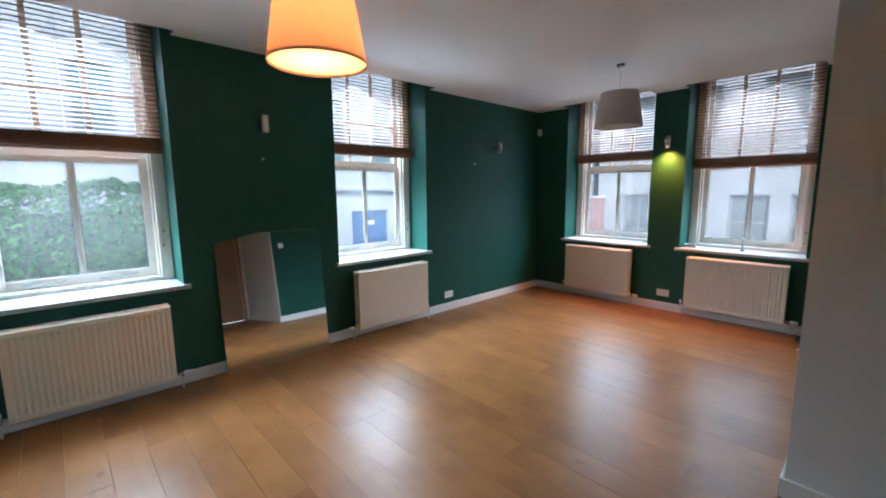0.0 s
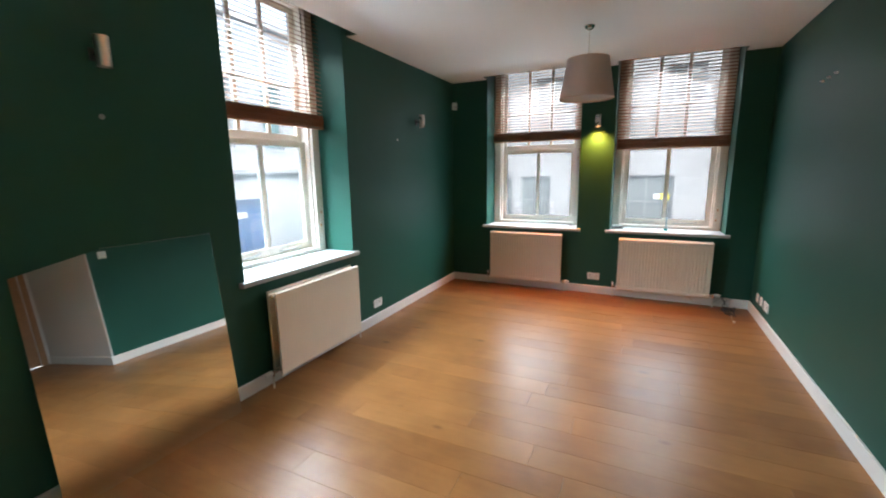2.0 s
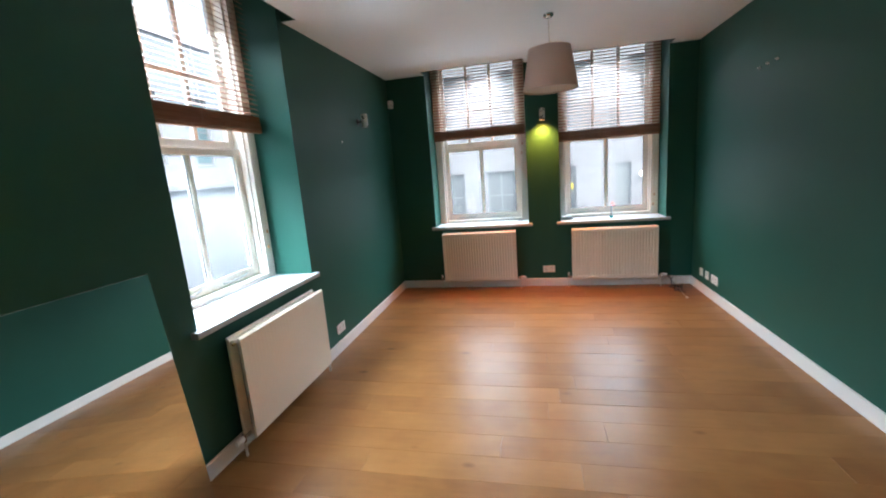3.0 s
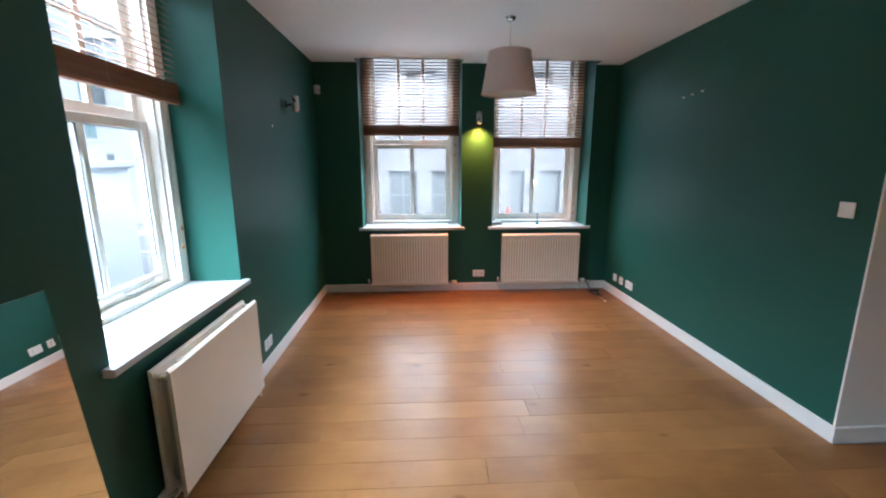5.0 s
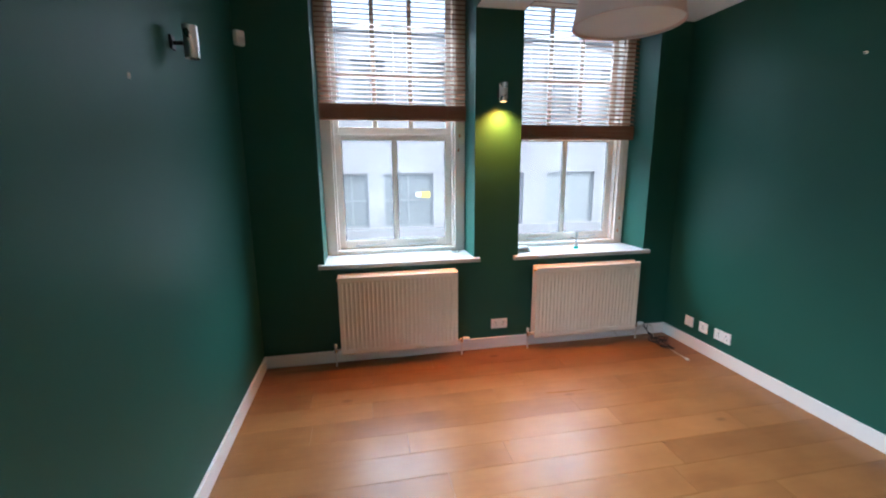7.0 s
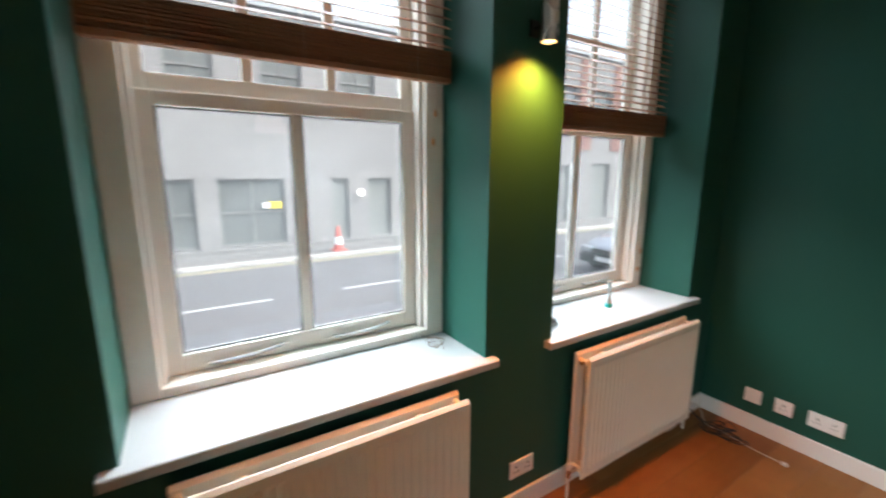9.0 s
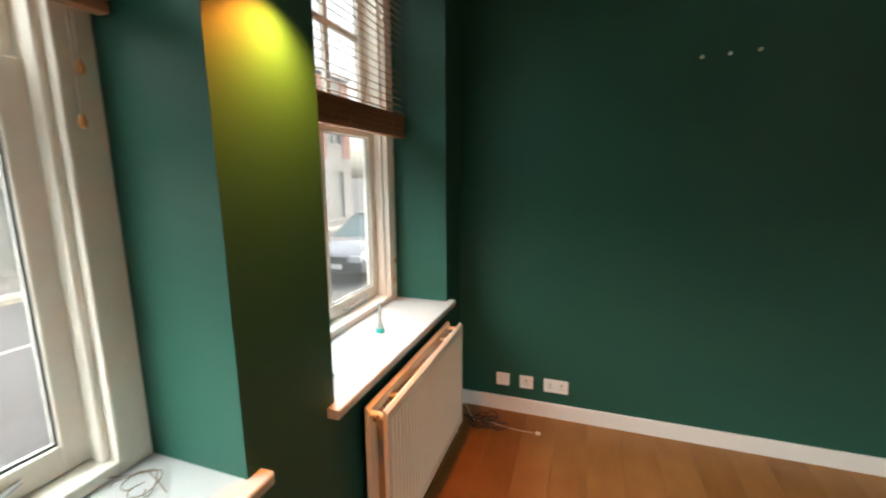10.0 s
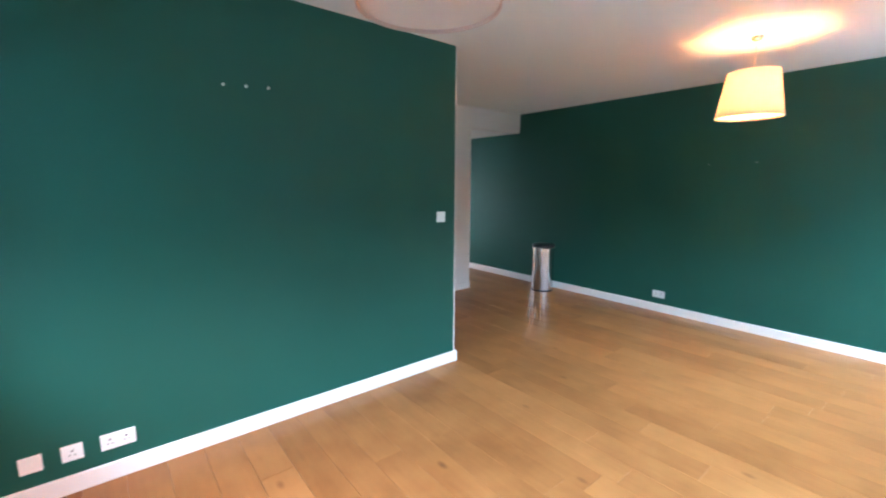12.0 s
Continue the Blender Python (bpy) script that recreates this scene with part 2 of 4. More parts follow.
OAK = wood("oak_floor", (0.168, 0.066, 0.018), (0.395, 0.184, 0.06), 0.28, "Y", 0.8)
TAN_DOOR = wood("tan_door_face", (0.36, 0.2, 0.11), (0.5, 0.3, 0.17), 0.4, "Y", 1.2, False, 0.05)
BLIND_WOOD = {"X": wood("blind_wood_x", (0.25, 0.11, 0.06), (0.46, 0.23, 0.13), 0.4, "X", 2, False, 0.05),
              "Y": wood("blind_wood_y", (0.25, 0.11, 0.06), (0.46, 0.23, 0.13), 0.4, "Y", 2, False, 0.05)}


def glass_material(name, dimming=(1, 1, 1), rough=0.0, haze=0.0):
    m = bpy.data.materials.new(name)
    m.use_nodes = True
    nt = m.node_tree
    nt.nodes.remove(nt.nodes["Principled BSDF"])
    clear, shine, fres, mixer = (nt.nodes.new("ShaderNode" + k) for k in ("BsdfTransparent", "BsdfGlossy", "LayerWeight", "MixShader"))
    clear.inputs["Color"].default_value = (*dimming, 1)
    shine.inputs["Roughness"].default_value = rough
    fres.inputs["Blend"].default_value = 0.5
    power, base = nt.nodes.new("ShaderNodeMath"), nt.nodes.new("ShaderNodeMath")
    power.operation, base.operation = "POWER", "MULTIPLY_ADD"
    power.inputs[1].default_value, base.inputs[1].default_value, base.inputs[2].default_value = 5.0, 0.5, 0.03
    nt.links.new(fres.outputs["Facing"], power.inputs[0])
    nt.links.new(power.outputs[0], base.inputs[0])
    nt.links.new(base.outputs[0], mixer.inputs["Fac"])
    nt.links.new(clear.outputs[0], mixer.inputs[1])
    nt.links.new(shine.outputs[0], mixer.inputs[2])
    # a pale translucent share is mixed in as a veil
    film, hazy = nt.nodes.new("ShaderNodeBsdfTranslucent"), nt.nodes.new("ShaderNodeMixShader")
    hazy.inputs["Fac"].default_value = haze
    film.inputs["Color"].default_value = (0.8, 0.82, 0.84, 1)
    nt.links.new(mixer.outputs[0], hazy.inputs[1])
    nt.links.new(film.outputs[0], hazy.inputs[2])
    nt.links.new(hazy.outputs[0], nt.nodes["Material Output"].inputs["Surface"])
    return m


# Panes are darkened in colour to tone down the bright view outside.
GLASS = glass_material("window_glass", (0.7, 0.725, 0.74), haze=0.016)
# Upper panes get less of the veil, since the added lamps brighten it.
UPPER_GLASS = glass_material("upper_window_glass", (0.7, 0.725, 0.74), haze=0.003)


def mirror_material():
    m = material("mirror_silver", (0.86, 0.88, 0.87), 0.02, 1.0, spread=0.01, scale=2)
    m.node_tree.nodes["Map Range"].inputs["To Min"].default_value = 0.0
    m.node_tree.nodes["Map Range"].inputs["To Max"].default_value = 0.012
    return m


MIRROR = mirror_material()


def shade_material(name, colour, through_share):
    """Fabric that lets light through."""
    m = bpy.data.materials.new(name)
    m.use_nodes = True
    nt = m.node_tree
    nt.nodes.remove(nt.nodes["Principled BSDF"])
    d, t, mixer, n, geo, ramp = (nt.nodes.new("ShaderNode" + k) for k in ("BsdfDiffuse", "BsdfTranslucent", "MixShader", "TexNoise", "NewGeometry", "ValToRGB"))
    n.inputs["Scale"].default_value, n.inputs["Detail"].default_value = 160, 3
    nt.links.new(geo.outputs["Position"], n.inputs["Vector"])
    ramp.color_ramp.elements[0].color = (*[c * 0.86 for c in colour], 1)
    ramp.color_ramp.elements[1].color = (*colour, 1)
    nt.links.new(n.outputs["Fac"], ramp.inputs["Fac"])
    for s in (d, t):
        nt.links.new(ramp.outputs["Color"], s.inputs["Color"])
    mixer.inputs["Fac"].default_value = through_share
    nt.links.new(d.outputs[0], mixer.inputs[1])
    nt.links.new(t.outputs[0], mixer.inputs[2])
    nt.links.new(mixer.outputs[0], nt.nodes["Material Output"].inputs["Surface"])
    return m


SHADE = shade_material("cream_shade_fabric", (0.84, 0.7, 0.64), 0.3)
# Both discs are alike; the second is coloured paler to brighten the unlit lamp.
DIFFUSER = shade_material("white_diffuser", (0.88, 0.87, 0.86), 0.6)
DIFFUSER_OFF = shade_material("unlit_diffuser", (0.93, 0.91, 0.89), 0.45)


def glow_material(name, colour, strength):
    m = bpy.data.materials.new(name)
    m.use_nodes = True
    b = m.node_tree.nodes["Principled BSDF"]
    b.inputs["Emission Color"].default_value = (*colour, 1)
    b.inputs["Emission Strength"].default_value = strength
    return m


BULB_LIT = glow_material("lit_bulb", (1.0, 0.5, 0.18), 2.0)
SPOT_LIT = glow_material("lit_spot", (1.0, 0.5, 0.18), 1.2)
BULB_OFF = material("opal_bulb", (0.8, 0.8, 0.78), 0.2)


def leaf_material():
    m = bpy.data.materials.new("ivy_leaf")
    m.use_nodes = True
    nt = m.node_tree
    b = nt.nodes["Principled BSDF"]
    geo, ramp = nt.nodes.new("ShaderNodeNewGeometry"), nt.nodes.new("ShaderNodeValToRGB")
    nt.links.new(geo.outputs["Random Per Island"], ramp.inputs["Fac"])
    ramp.color_ramp.elements[0].color, ramp.color_ramp.elements[1].color = (0.018, 0.08, 0.022, 1), (0.09, 0.25, 0.045, 1)
    nt.links.new(ramp.outputs["Color"], b.inputs["Base Color"])
    b.inputs["Roughness"].default_value = 0.6
    b.inputs["Specular IOR Level"].default_value = 0.25
    return m


LEAF = leaf_material()


# ---- mesh helpers ----
def box(bm, x0, x1, y0, y1, z0, z1, bevel=0.0):
    made = bmesh.ops.create_cube(bm, size=1.0)["verts"]
    for v in made:
        v.co = Vector(((x0 + x1) / 2 + v.co.x * (x1 - x0), (y0 + y1) / 2 + v.co.y * (y1 - y0), (z0 + z1) / 2 + v.co.z * (z1 - z0)))
    if bevel:
        edges = list({e for v in made for e in v.link_edges})
        bmesh.ops.bevel(bm, geom=edges, offset=bevel, segments=2, affect="EDGES", profile=0.5)
    return bm


def boxes(*rows, bevel=0.0):
    bm = bmesh.new()
    for r in rows:
        box(bm, *r, bevel=bevel)
    return bm


def lathe(bm, profile, steps=40, at=(0, 0, 0), closed=False):
    """Turn a profile of (radius, height) round the z axis."""
    rings = []
    for k in range(steps):
        a = 2 * math.pi * k / steps
        rings.append([bm.verts.new((at[0] + r * math.cos(a), at[1] + r * math.sin(a), at[2] + z)) for r, z in profile])
    n = len(profile)
    for k in range(steps):
        p, q = rings[k], rings[(k + 1) % steps]
        for i in range(n if closed else n - 1):
            bm.faces.new((p[i], q[i], q[(i + 1) % n], p[(i + 1) % n]))
    return bm


def rod(bm, a, b, radius, steps=12):
    a, b = Vector(a), Vector(b)
    turn = (b - a).to_track_quat("Z", "Y").to_matrix().to_4x4()
    m = Matrix.Translation((a + b) / 2) @ turn
    bmesh.ops.create_cone(bm, cap_ends=True, segments=steps, radius1=radius, radius2=radius, depth=(b - a).length, matrix=m)
    return bm


def smooth(ob, angle=40):
    for p in ob.data.polygons:
        p.use_smooth = True
    ob.data.set_sharp_from_angle(angle=radians(angle))
    return ob


def part(name, bm, mat, parent=None, label="", soft=False):
    me = bpy.data.meshes.new(name)
    bmesh.ops.recalc_face_normals(bm, faces=bm.faces)
    bm.to_mesh(me)
    bm.free()
    me.materials.append(mat)
    ob = new(name, me)
    ob.parent = parent
    if soft:
        smooth(ob)
    return tagged(ob, label)


def thing(name, label, category, m=None, group="", kind=""):
    ob = tagged(new(name), label, category, group, kind)
    ob.empty_display_size = 0.1
    if m is not None:
        ob.matrix_world = m
    return ob


def structure(name, bm, mat, label, category):
    return tagged(part(name, bm, mat), label, category, kind="structure")


def wire(name, points, radius, mat, parent=None, label=""):
    """A round cable along points, as a mesh of its own."""
    pts = [Vector(p) for p in points]
    fine = []
    for i in range(len(pts) - 1):
        p0, p1, p2, p3 = pts[max(0, i - 1)], pts[i], pts[i + 1], pts[min(len(pts) - 1, i + 2)]
        for s in range(6):
            t = s / 6
            fine.append(0.5 * (2 * p1 + (p2 - p0) * t + (2 * p0 - 5 * p1 + 4 * p2 - p3) * t * t + (3 * p1 - p0 - 3 * p2 + p3) * t ** 3))
    fine.append(pts[-1])
    bm = bmesh.new()
    rings = []
    for i, p in enumerate(fine):
        d = (fine[min(i + 1, len(fine) - 1)] - fine[max(0, i - 1)]).normalized()
        side = d.cross(Vector((0.31, 0.17, 0.93))).normalized()
        up = d.cross(side)
        rings.append([bm.verts.new(p + radius * (math.cos(a) * side + math.sin(a) * up)) for a in (k * math.pi / 3 for k in range(6))])
    for a, b in zip(rings, rings[1:]):
        for k in range(6):
            bm.faces.new((a[k], a[(k + 1) % 6], b[(k + 1) % 6], b[k]))
    bm.faces.new(rings[0])
    bm.faces.new(rings[-1])
    return part(name, bm, mat, parent, label, soft=True)


# ---- the shell ----
W1 = (-3.05, -1.87)      # openings of the north wall, along x
W2 = (-0.46, 0.755)
W3 = (1.90, 3.12)        # openings of the east wall, along y
W4 = (0.30, 1.51)
BASE = -0.3


def wall_with_openings(name, start, end, a, b, openings, across, mat, label):
    """A wall from start to end along one axis, between a and b across it, open from SILL to HEAD at each opening."""
    bm = bmesh.new()
    cuts = [start] + [c for o in openings for c in o] + [end]
    for i in range(0, len(cuts), 2):
        if cuts[i + 1] - cuts[i] > 0.001:
            span = (cuts[i], cuts[i + 1])
            box(bm, *((*span, a, b) if across == "Y" else (a, b, *span)), BASE, HEAD + 0.15)
    for o in openings:
        box(bm, *((*o, a, b) if across == "Y" else (a, b, *o)), BASE, SILL - 0.035)
        box(bm, *((*o, a, b) if across == "Y" else (a, b, *o)), HEAD, HEAD + 0.15)
    return structure(name, bm, mat, label, "wall")


wall_with_openings("wall_north", XW - OUT, XE + OUT, YN, YN + OUT, (W1, W2), "Y", GREEN, "dark green painted wall with two deep window openings")
wall_with_openings("wall_east", YS, YN, XE, XE + OUT, (W4, W3), "X", GREEN, "dark green painted wall with two tall street windows")
structure("wall_south", boxes((0.012, XE + OUT, YS - 0.14, YS, BASE, HEAD + 0.15)), GREEN, "dark green painted partition wall ending at the hall", "wall")
structure("wall_hall_east", boxes((0.0, 0.012, YS - 0.14, YS, BASE, HEAD + 0.15), (0.0, 0.14, YH - 0.2, YS - 0.14, BASE, HEAD + 0.15)), WHITE_WALL,
          "white painted wall at the partition's end", "wall")
structure("wall_west", boxes((XW - 0.3, XW, YEND, YN, BASE, HEAD + 0.15)), GREEN, "long dark green painted wall behind the steel bin", "wall")
structure("wall_hall_south", boxes((XO, -0.98, YH - 0.2, YH, BASE, HEAD + 0.15), (-0.1, 0.0, YH - 0.2, YH, BASE, HEAD + 0.15), (-0.98, -0.1, YH - 0.2, YH, 2.05, HEAD + 0.15), (XW, XO, YH - 0.2, YH, LOW, HEAD + 0.15)), WHITE_WALL,
          "white painted wall and lintel over the passage opening", "wall")
# Unseen walls added to close the passage; the end gap lets sky light in.
structure("wall_passage_east", boxes((XO + 0.25, XO + 0.4, YEND, YH - 0.2, BASE, LOW + 0.3)), WHITE_WALL, "plain white unseen wall along the passage", "wall")
structure("wall_passage_end", boxes((XW, XO + 0.25, YEND - 0.15, YEND, BASE, 1.0), (XW, XO + 0.25, YEND - 0.15, YEND, 2.1, LOW + 0.3)), WHITE_WALL,
          "plain white unseen end wall of the passage, open for light", "wall")
NOTCH_N, NOTCH_E = YN - 0.12, XE - 0.19                   # the ceiling is cut back in front of each window
CUTS = {"trim_north_1": (XW, W1[1] + 0.07), "trim_north_2": (W2[0] - 0.03, W2[1] + 0.07), "trim_east_1": (W4[0] - 0.005, W4[1] + 0.005), "trim_east_2": (W3[0] - 0.005, W3[1] + 0.005)}
n1, n2, e1, e2 = CUTS.values()
slabs = [(XW, NOTCH_E, YH, NOTCH_N), (n1[1], n2[0], NOTCH_N, YN), (n2[1], NOTCH_E, NOTCH_N, YN),
         (NOTCH_E, XE, YH, e1[0]), (NOTCH_E, XE, e1[1], e2[0]), (NOTCH_E, XE, e2[1], YN)]
structure("ceiling", boxes(*[(*row, CEIL, HEAD + 0.1) for row in slabs]), CEILING, "flat white painted plaster ceiling cut back at the windows", "ceiling")
structure("ceiling_passage", boxes((XW, XO + 0.25, YEND, YH - 0.2, LOW, LOW + 0.2)), CEILING, "lower white ceiling of the passage", "ceiling")


def skirting(name, x0, x1, y0, y1, label="white gloss painted wooden skirting board"):
    bm = box(bmesh.new(), x0, x1, y0, y1, 0.0, 0.1)
    tops = [e for e in bm.edges if all(v.co.z > 0.09 for v in e.verts)]
    bmesh.ops.bevel(bm, geom=tops, offset=0.006, segments=2, affect="EDGES", profile=0.5)
    return structure(name, bm, GLOSS, label, "skirting board")


T = 0.018
skirting("baseboard_north", XW + T, XE - T, YN - T, YN)
skirting("baseboard_east", XE - T, XE, YS + T, YN)
skirting("baseboard_south", -T, XE, YS, YS + T)
skirting("baseboard_hall", -T, 0.0, YH + T, YS)
skirting("baseboard_west", XW, XW + T, YEND, YN)
skirting("baseboard_hall_south", XO, -1.045, YH, YH + T)
# Tan surface known only from a strip in the mirror; door and frame are assumed.
hall_door = thing("door_1", "tan door assumed in the hall wall", "door", pose(0, YH, 0), kind="structure")
part("door_leaf", boxes((-0.976, -0.104, -0.09, -0.045, 0.008, 2.042), bevel=0.003), TAN_DOOR, hall_door)
part("door_frame", boxes((-1.04, -0.978, -0.02, 0.014, 0, 2.11), (-0.102, -0.04, -0.02, 0.014, 0, 2.11), (-0.978, -0.102, -0.02, 0.014, 2.048, 2.11), bevel=0.004), TAN_DOOR, hall_door)

for name, (a, b) in CUTS.items():        # green boards that line each notch above the ceiling
    c, l = 0.008, CEIL + 0.002
    if "north" in name:
        rows = ((a, b, NOTCH_N, NOTCH_N + c, l, HEAD), (a, a + c, NOTCH_N + c, YN, l, HEAD), (b - c, b, NOTCH_N + c, YN, l, HEAD), (a, b, NOTCH_N, YN, HEAD, HEAD + 0.05))
    else:
        rows = ((NOTCH_E, NOTCH_E + c, a, b, l, HEAD), (NOTCH_E + c, XE, a, a + c, l, HEAD), (NOTCH_E + c, XE, b - c, b, l, HEAD), (NOTCH_E, XE, a, b, HEAD, HEAD + 0.05))
    structure(name, boxes(*rows), GREEN, "dark green boards lining the recess over the window", "trim")


# ---- windows ----
def window(number, m, width, label):
    """A sash window in its own frame: x along the wall, y outwards, z up. Two panes below, six above."""
    w = thing("window_%d" % number, label, "window", m, kind="structure")
    y0 = DEEP
    top, rail = HEAD - 0.003, 1.805
    bm = boxes((0.001, 0.09, y0, y0 + 0.165, SILL, top), (width - 0.09, width - 0.001, y0, y0 + 0.165, SILL, top),
               (0.09, width - 0.09, y0, y0 + 0.165, top - 0.03, top), (0.09, width - 0.09, y0, y0 + 0.165, SILL, SILL + 0.035), bevel=0.005)
    part("window_frame", bm, FRAME_PAINT, w)
    bm = boxes((0.09, 0.108, y0 + 0.03, y0 + 0.08, SILL + 0.035, top - 0.03), (width - 0.108, width - 0.09, y0 + 0.03, y0 + 0.08, SILL + 0.035, top - 0.03), bevel=0.004)
    part("staff_bead", bm, FRAME_PAINT, w)
    a, b = 0.093, width - 0.093
    y0 = DEEP + 0.05      # the sashes slide behind the frame's face

    lo = boxes((a, a + 0.068, y0 + 0.032, y0 + 0.075, SILL + 0.037, rail + 0.05), (b - 0.068, b, y0 + 0.032, y0 + 0.075, SILL + 0.037, rail + 0.05),
               (a + 0.068, b - 0.068, y0 + 0.032, y0 + 0.075, SILL + 0.037, SILL + 0.11), (a + 0.068, b - 0.068, y0 + 0.032, y0 + 0.075, rail, rail + 0.05), bevel=0.004)
    lower = part("lower_sash", lo, FRAME_PAINT, w)
    mid = width / 2
    part("glazing_bar", boxes((mid - 0.02, mid + 0.02, y0 + 0.036, y0 + 0.071, SILL + 0.11, rail), bevel=0.006), FRAME_PAINT, lower)
    for x0, x1 in ((a + 0.068, mid - 0.02), (mid + 0.02, b - 0.068)):
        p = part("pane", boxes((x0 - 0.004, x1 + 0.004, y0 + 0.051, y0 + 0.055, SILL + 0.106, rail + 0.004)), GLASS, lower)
        p.visible_shadow = False
        xm, half = (x0 + x1) / 2, (x1 - x0) * 0.3
        wire("window_handle", [(xm - half, y0 + 0.032, SILL + 0.062), (xm - half + 0.012, y0 + 0.014, SILL + 0.064), (xm - half * 0.2, y0 + 0.01, SILL + 0.066), (xm + half * 0.45, y0 + 0.012, SILL + 0.07), (xm + half, y0 + 0.03, SILL + 0.078)], 0.0065, SILL_PAINT, lower, "long cream painted handle bar")
        g = 0.006
        part("gasket", boxes((x0, x1, y0 + 0.045, y0 + 0.0505, SILL + 0.11, SILL + 0.11 + g), (x0, x1, y0 + 0.045, y0 + 0.0505, rail - g, rail),
                             (x0, x0 + g, y0 + 0.045, y0 + 0.0505, SILL + 0.11 + g, rail - g), (x1 - g, x1, y0 + 0.045, y0 + 0.0505, SILL + 0.11 + g, rail - g)), GASKET, lower, "thin grey rubber gasket")
    hi = boxes((a, a + 0.05, y0 + 0.078, y0 + 0.113, rail + 0.02, top - 0.032), (b - 0.05, b, y0 + 0.078, y0 + 0.113, rail + 0.02, top - 0.032),
               (a + 0.05, b - 0.05, y0 + 0.078, y0 + 0.113, rail + 0.02, rail + 0.11), (a + 0.05, b - 0.05, y0 + 0.078, y0 + 0.113, top - 0.08, top - 0.032), bevel=0.004)
    upper = part("upper_sash", hi, FRAME_PAINT, w)
    third, bar = (b - a - 0.1) / 3, 2.34
    for k in (1, 2):
        x = a + 0.05 + third * k
        part("glazing_bar", boxes((x - 0.018, x + 0.018, y0 + 0.08, y0 + 0.111, rail + 0.11, top - 0.08), bevel=0.004), FRAME_PAINT, upper)
    part("glazing_bar", boxes((a + 0.05, b - 0.05, y0 + 0.083, y0 + 0.108, bar - 0.016, bar + 0.016), bevel=0.004), FRAME_PAINT, upper)
    for k in range(3):
        for z0, z1 in ((rail + 0.106, bar), (bar, top - 0.076)):
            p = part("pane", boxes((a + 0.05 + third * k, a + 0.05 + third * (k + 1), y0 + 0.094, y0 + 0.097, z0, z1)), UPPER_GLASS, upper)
            p.visible_shadow = False
    bm = bmesh.new()
    outline = [(-0.045, -0.048), (width + 0.045, -0.048), (width + 0.045, -0.001), (width - 0.001, -0.001), (width - 0.001, DEEP + 0.01), (0.001, DEEP + 0.01), (0.001, -0.001), (-0.045, -0.001)]
    low_v, top_v = ([bm.verts.new((x, y, z)) for x, y in outline] for z in (SILL - 0.035, SILL))
    bm.faces.new(low_v[::-1])
    bm.faces.new(top_v)
    for k in range(8):
        bm.faces.new((low_v[k], low_v[(k + 1) % 8], top_v[(k + 1) % 8], top_v[k]))
    nose = [e for e in bm.edges if all(v.co.y < -0.02 for v in e.verts)]
    bmesh.ops.bevel(bm, geom=nose, offset=0.008, segments=3, affect="EDGES", profile=0.5)
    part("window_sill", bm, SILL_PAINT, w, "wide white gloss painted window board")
    part("outer_sill", boxes((0.0, width, y0 + 0.12, OUT + 0.06, SILL - 0.06, SILL + 0.01), bevel=0.006), COPING, w)
    return w


def blind(m, width, bottom, axis, label, cord_drop):
    """A wooden venetian blind inside the recess, drawn up to the height bottom."""
    t = thing("venetian_blind", label, "blind", m, group="wooden window blinds")
    mat = BLIND_WOOD[axis]
    y = DEEP - 0.06
    part("headrail", boxes((0.012, width - 0.012, y - 0.028, y + 0.028, HEAD - 0.05, HEAD - 0.003), bevel=0.003), mat, t)
    part("bottom_rail", boxes((0.012, width - 0.012, y - 0.02, y + 0.02, bottom, bottom + 0.022), bevel=0.004), mat, t)
    slat = boxes((0.012, width - 0.012, -0.0175, 0.0175, -0.0013, 0.0013))
    first = part("slat", slat, mat, t)
    z, n = bottom + 0.026, 0
    places = []
    while n < 27:                       # the gathered stack
        places.append((z, random.uniform(-4, 4), random.uniform(-0.004, 0.004)))
        z += 0.0037
        n += 1
    stack_top = z
    z += 0.02
    while z < HEAD - 0.065:
        places.append((z, 30 + random.uniform(-2, 2), 0.0))
        z += 0.036
    for k, (z, tilt, dy) in enumerate(places):
        ob = first if k == 0 else new("slat", first.data)
        ob.parent = t
        ob.matrix_local = pose(0, y + dy, z, tilt, 0, random.uniform(-0.15, 0.15) if z < stack_top else 0)
    for x in (0.17, width / 2, width - 0.17):
        bm = bmesh.new()
        for dy in (-0.0195, 0.0195):
            rod(bm, (x, y + dy, bottom), (x, y + dy, HEAD - 0.05), 0.0009, 5)
        part("ladder_cord", bm, CORD, t)
    for dx, extra in ((0.05, 0.0), (0.062, -0.12)):
        x = width - dx
        end = bottom - cord_drop + extra
        bm = bmesh.new()
        rod(bm, (x, DEEP - 0.014, end), (x, DEEP - 0.014, HEAD - 0.05), 0.0016, 6)
        part("pull_cord", bm, CORD, t)
        part("cord_toggle", lathe(bmesh.new(), [(0.001, 0.0), (0.007, 0.002), (0.009, 0.012), (0.005, 0.03), (0.001, 0.034)], 14, (x, DEEP - 0.014, end - 0.03)), ACORN, t, "varnished wooden toggle", soft=True)
    return t


def north(x0):
    return pose(x0, YN, 0)


def east(y1):
    return pose(XE, y1, 0, 0, 0, -90)


window(1, north(W1[0]), W1[1] - W1[0], "white sash window with wooden blind facing ivy")
window(2, north(W2[0]), W2[1] - W2[0], "white sash window facing a blue door")
window(3, east(W3[1]), W3[1] - W3[0], "white sash window facing the street, beside wall light")
window(4, east(W4[1]), W4[1] - W4[0], "white sash window facing a parked car")
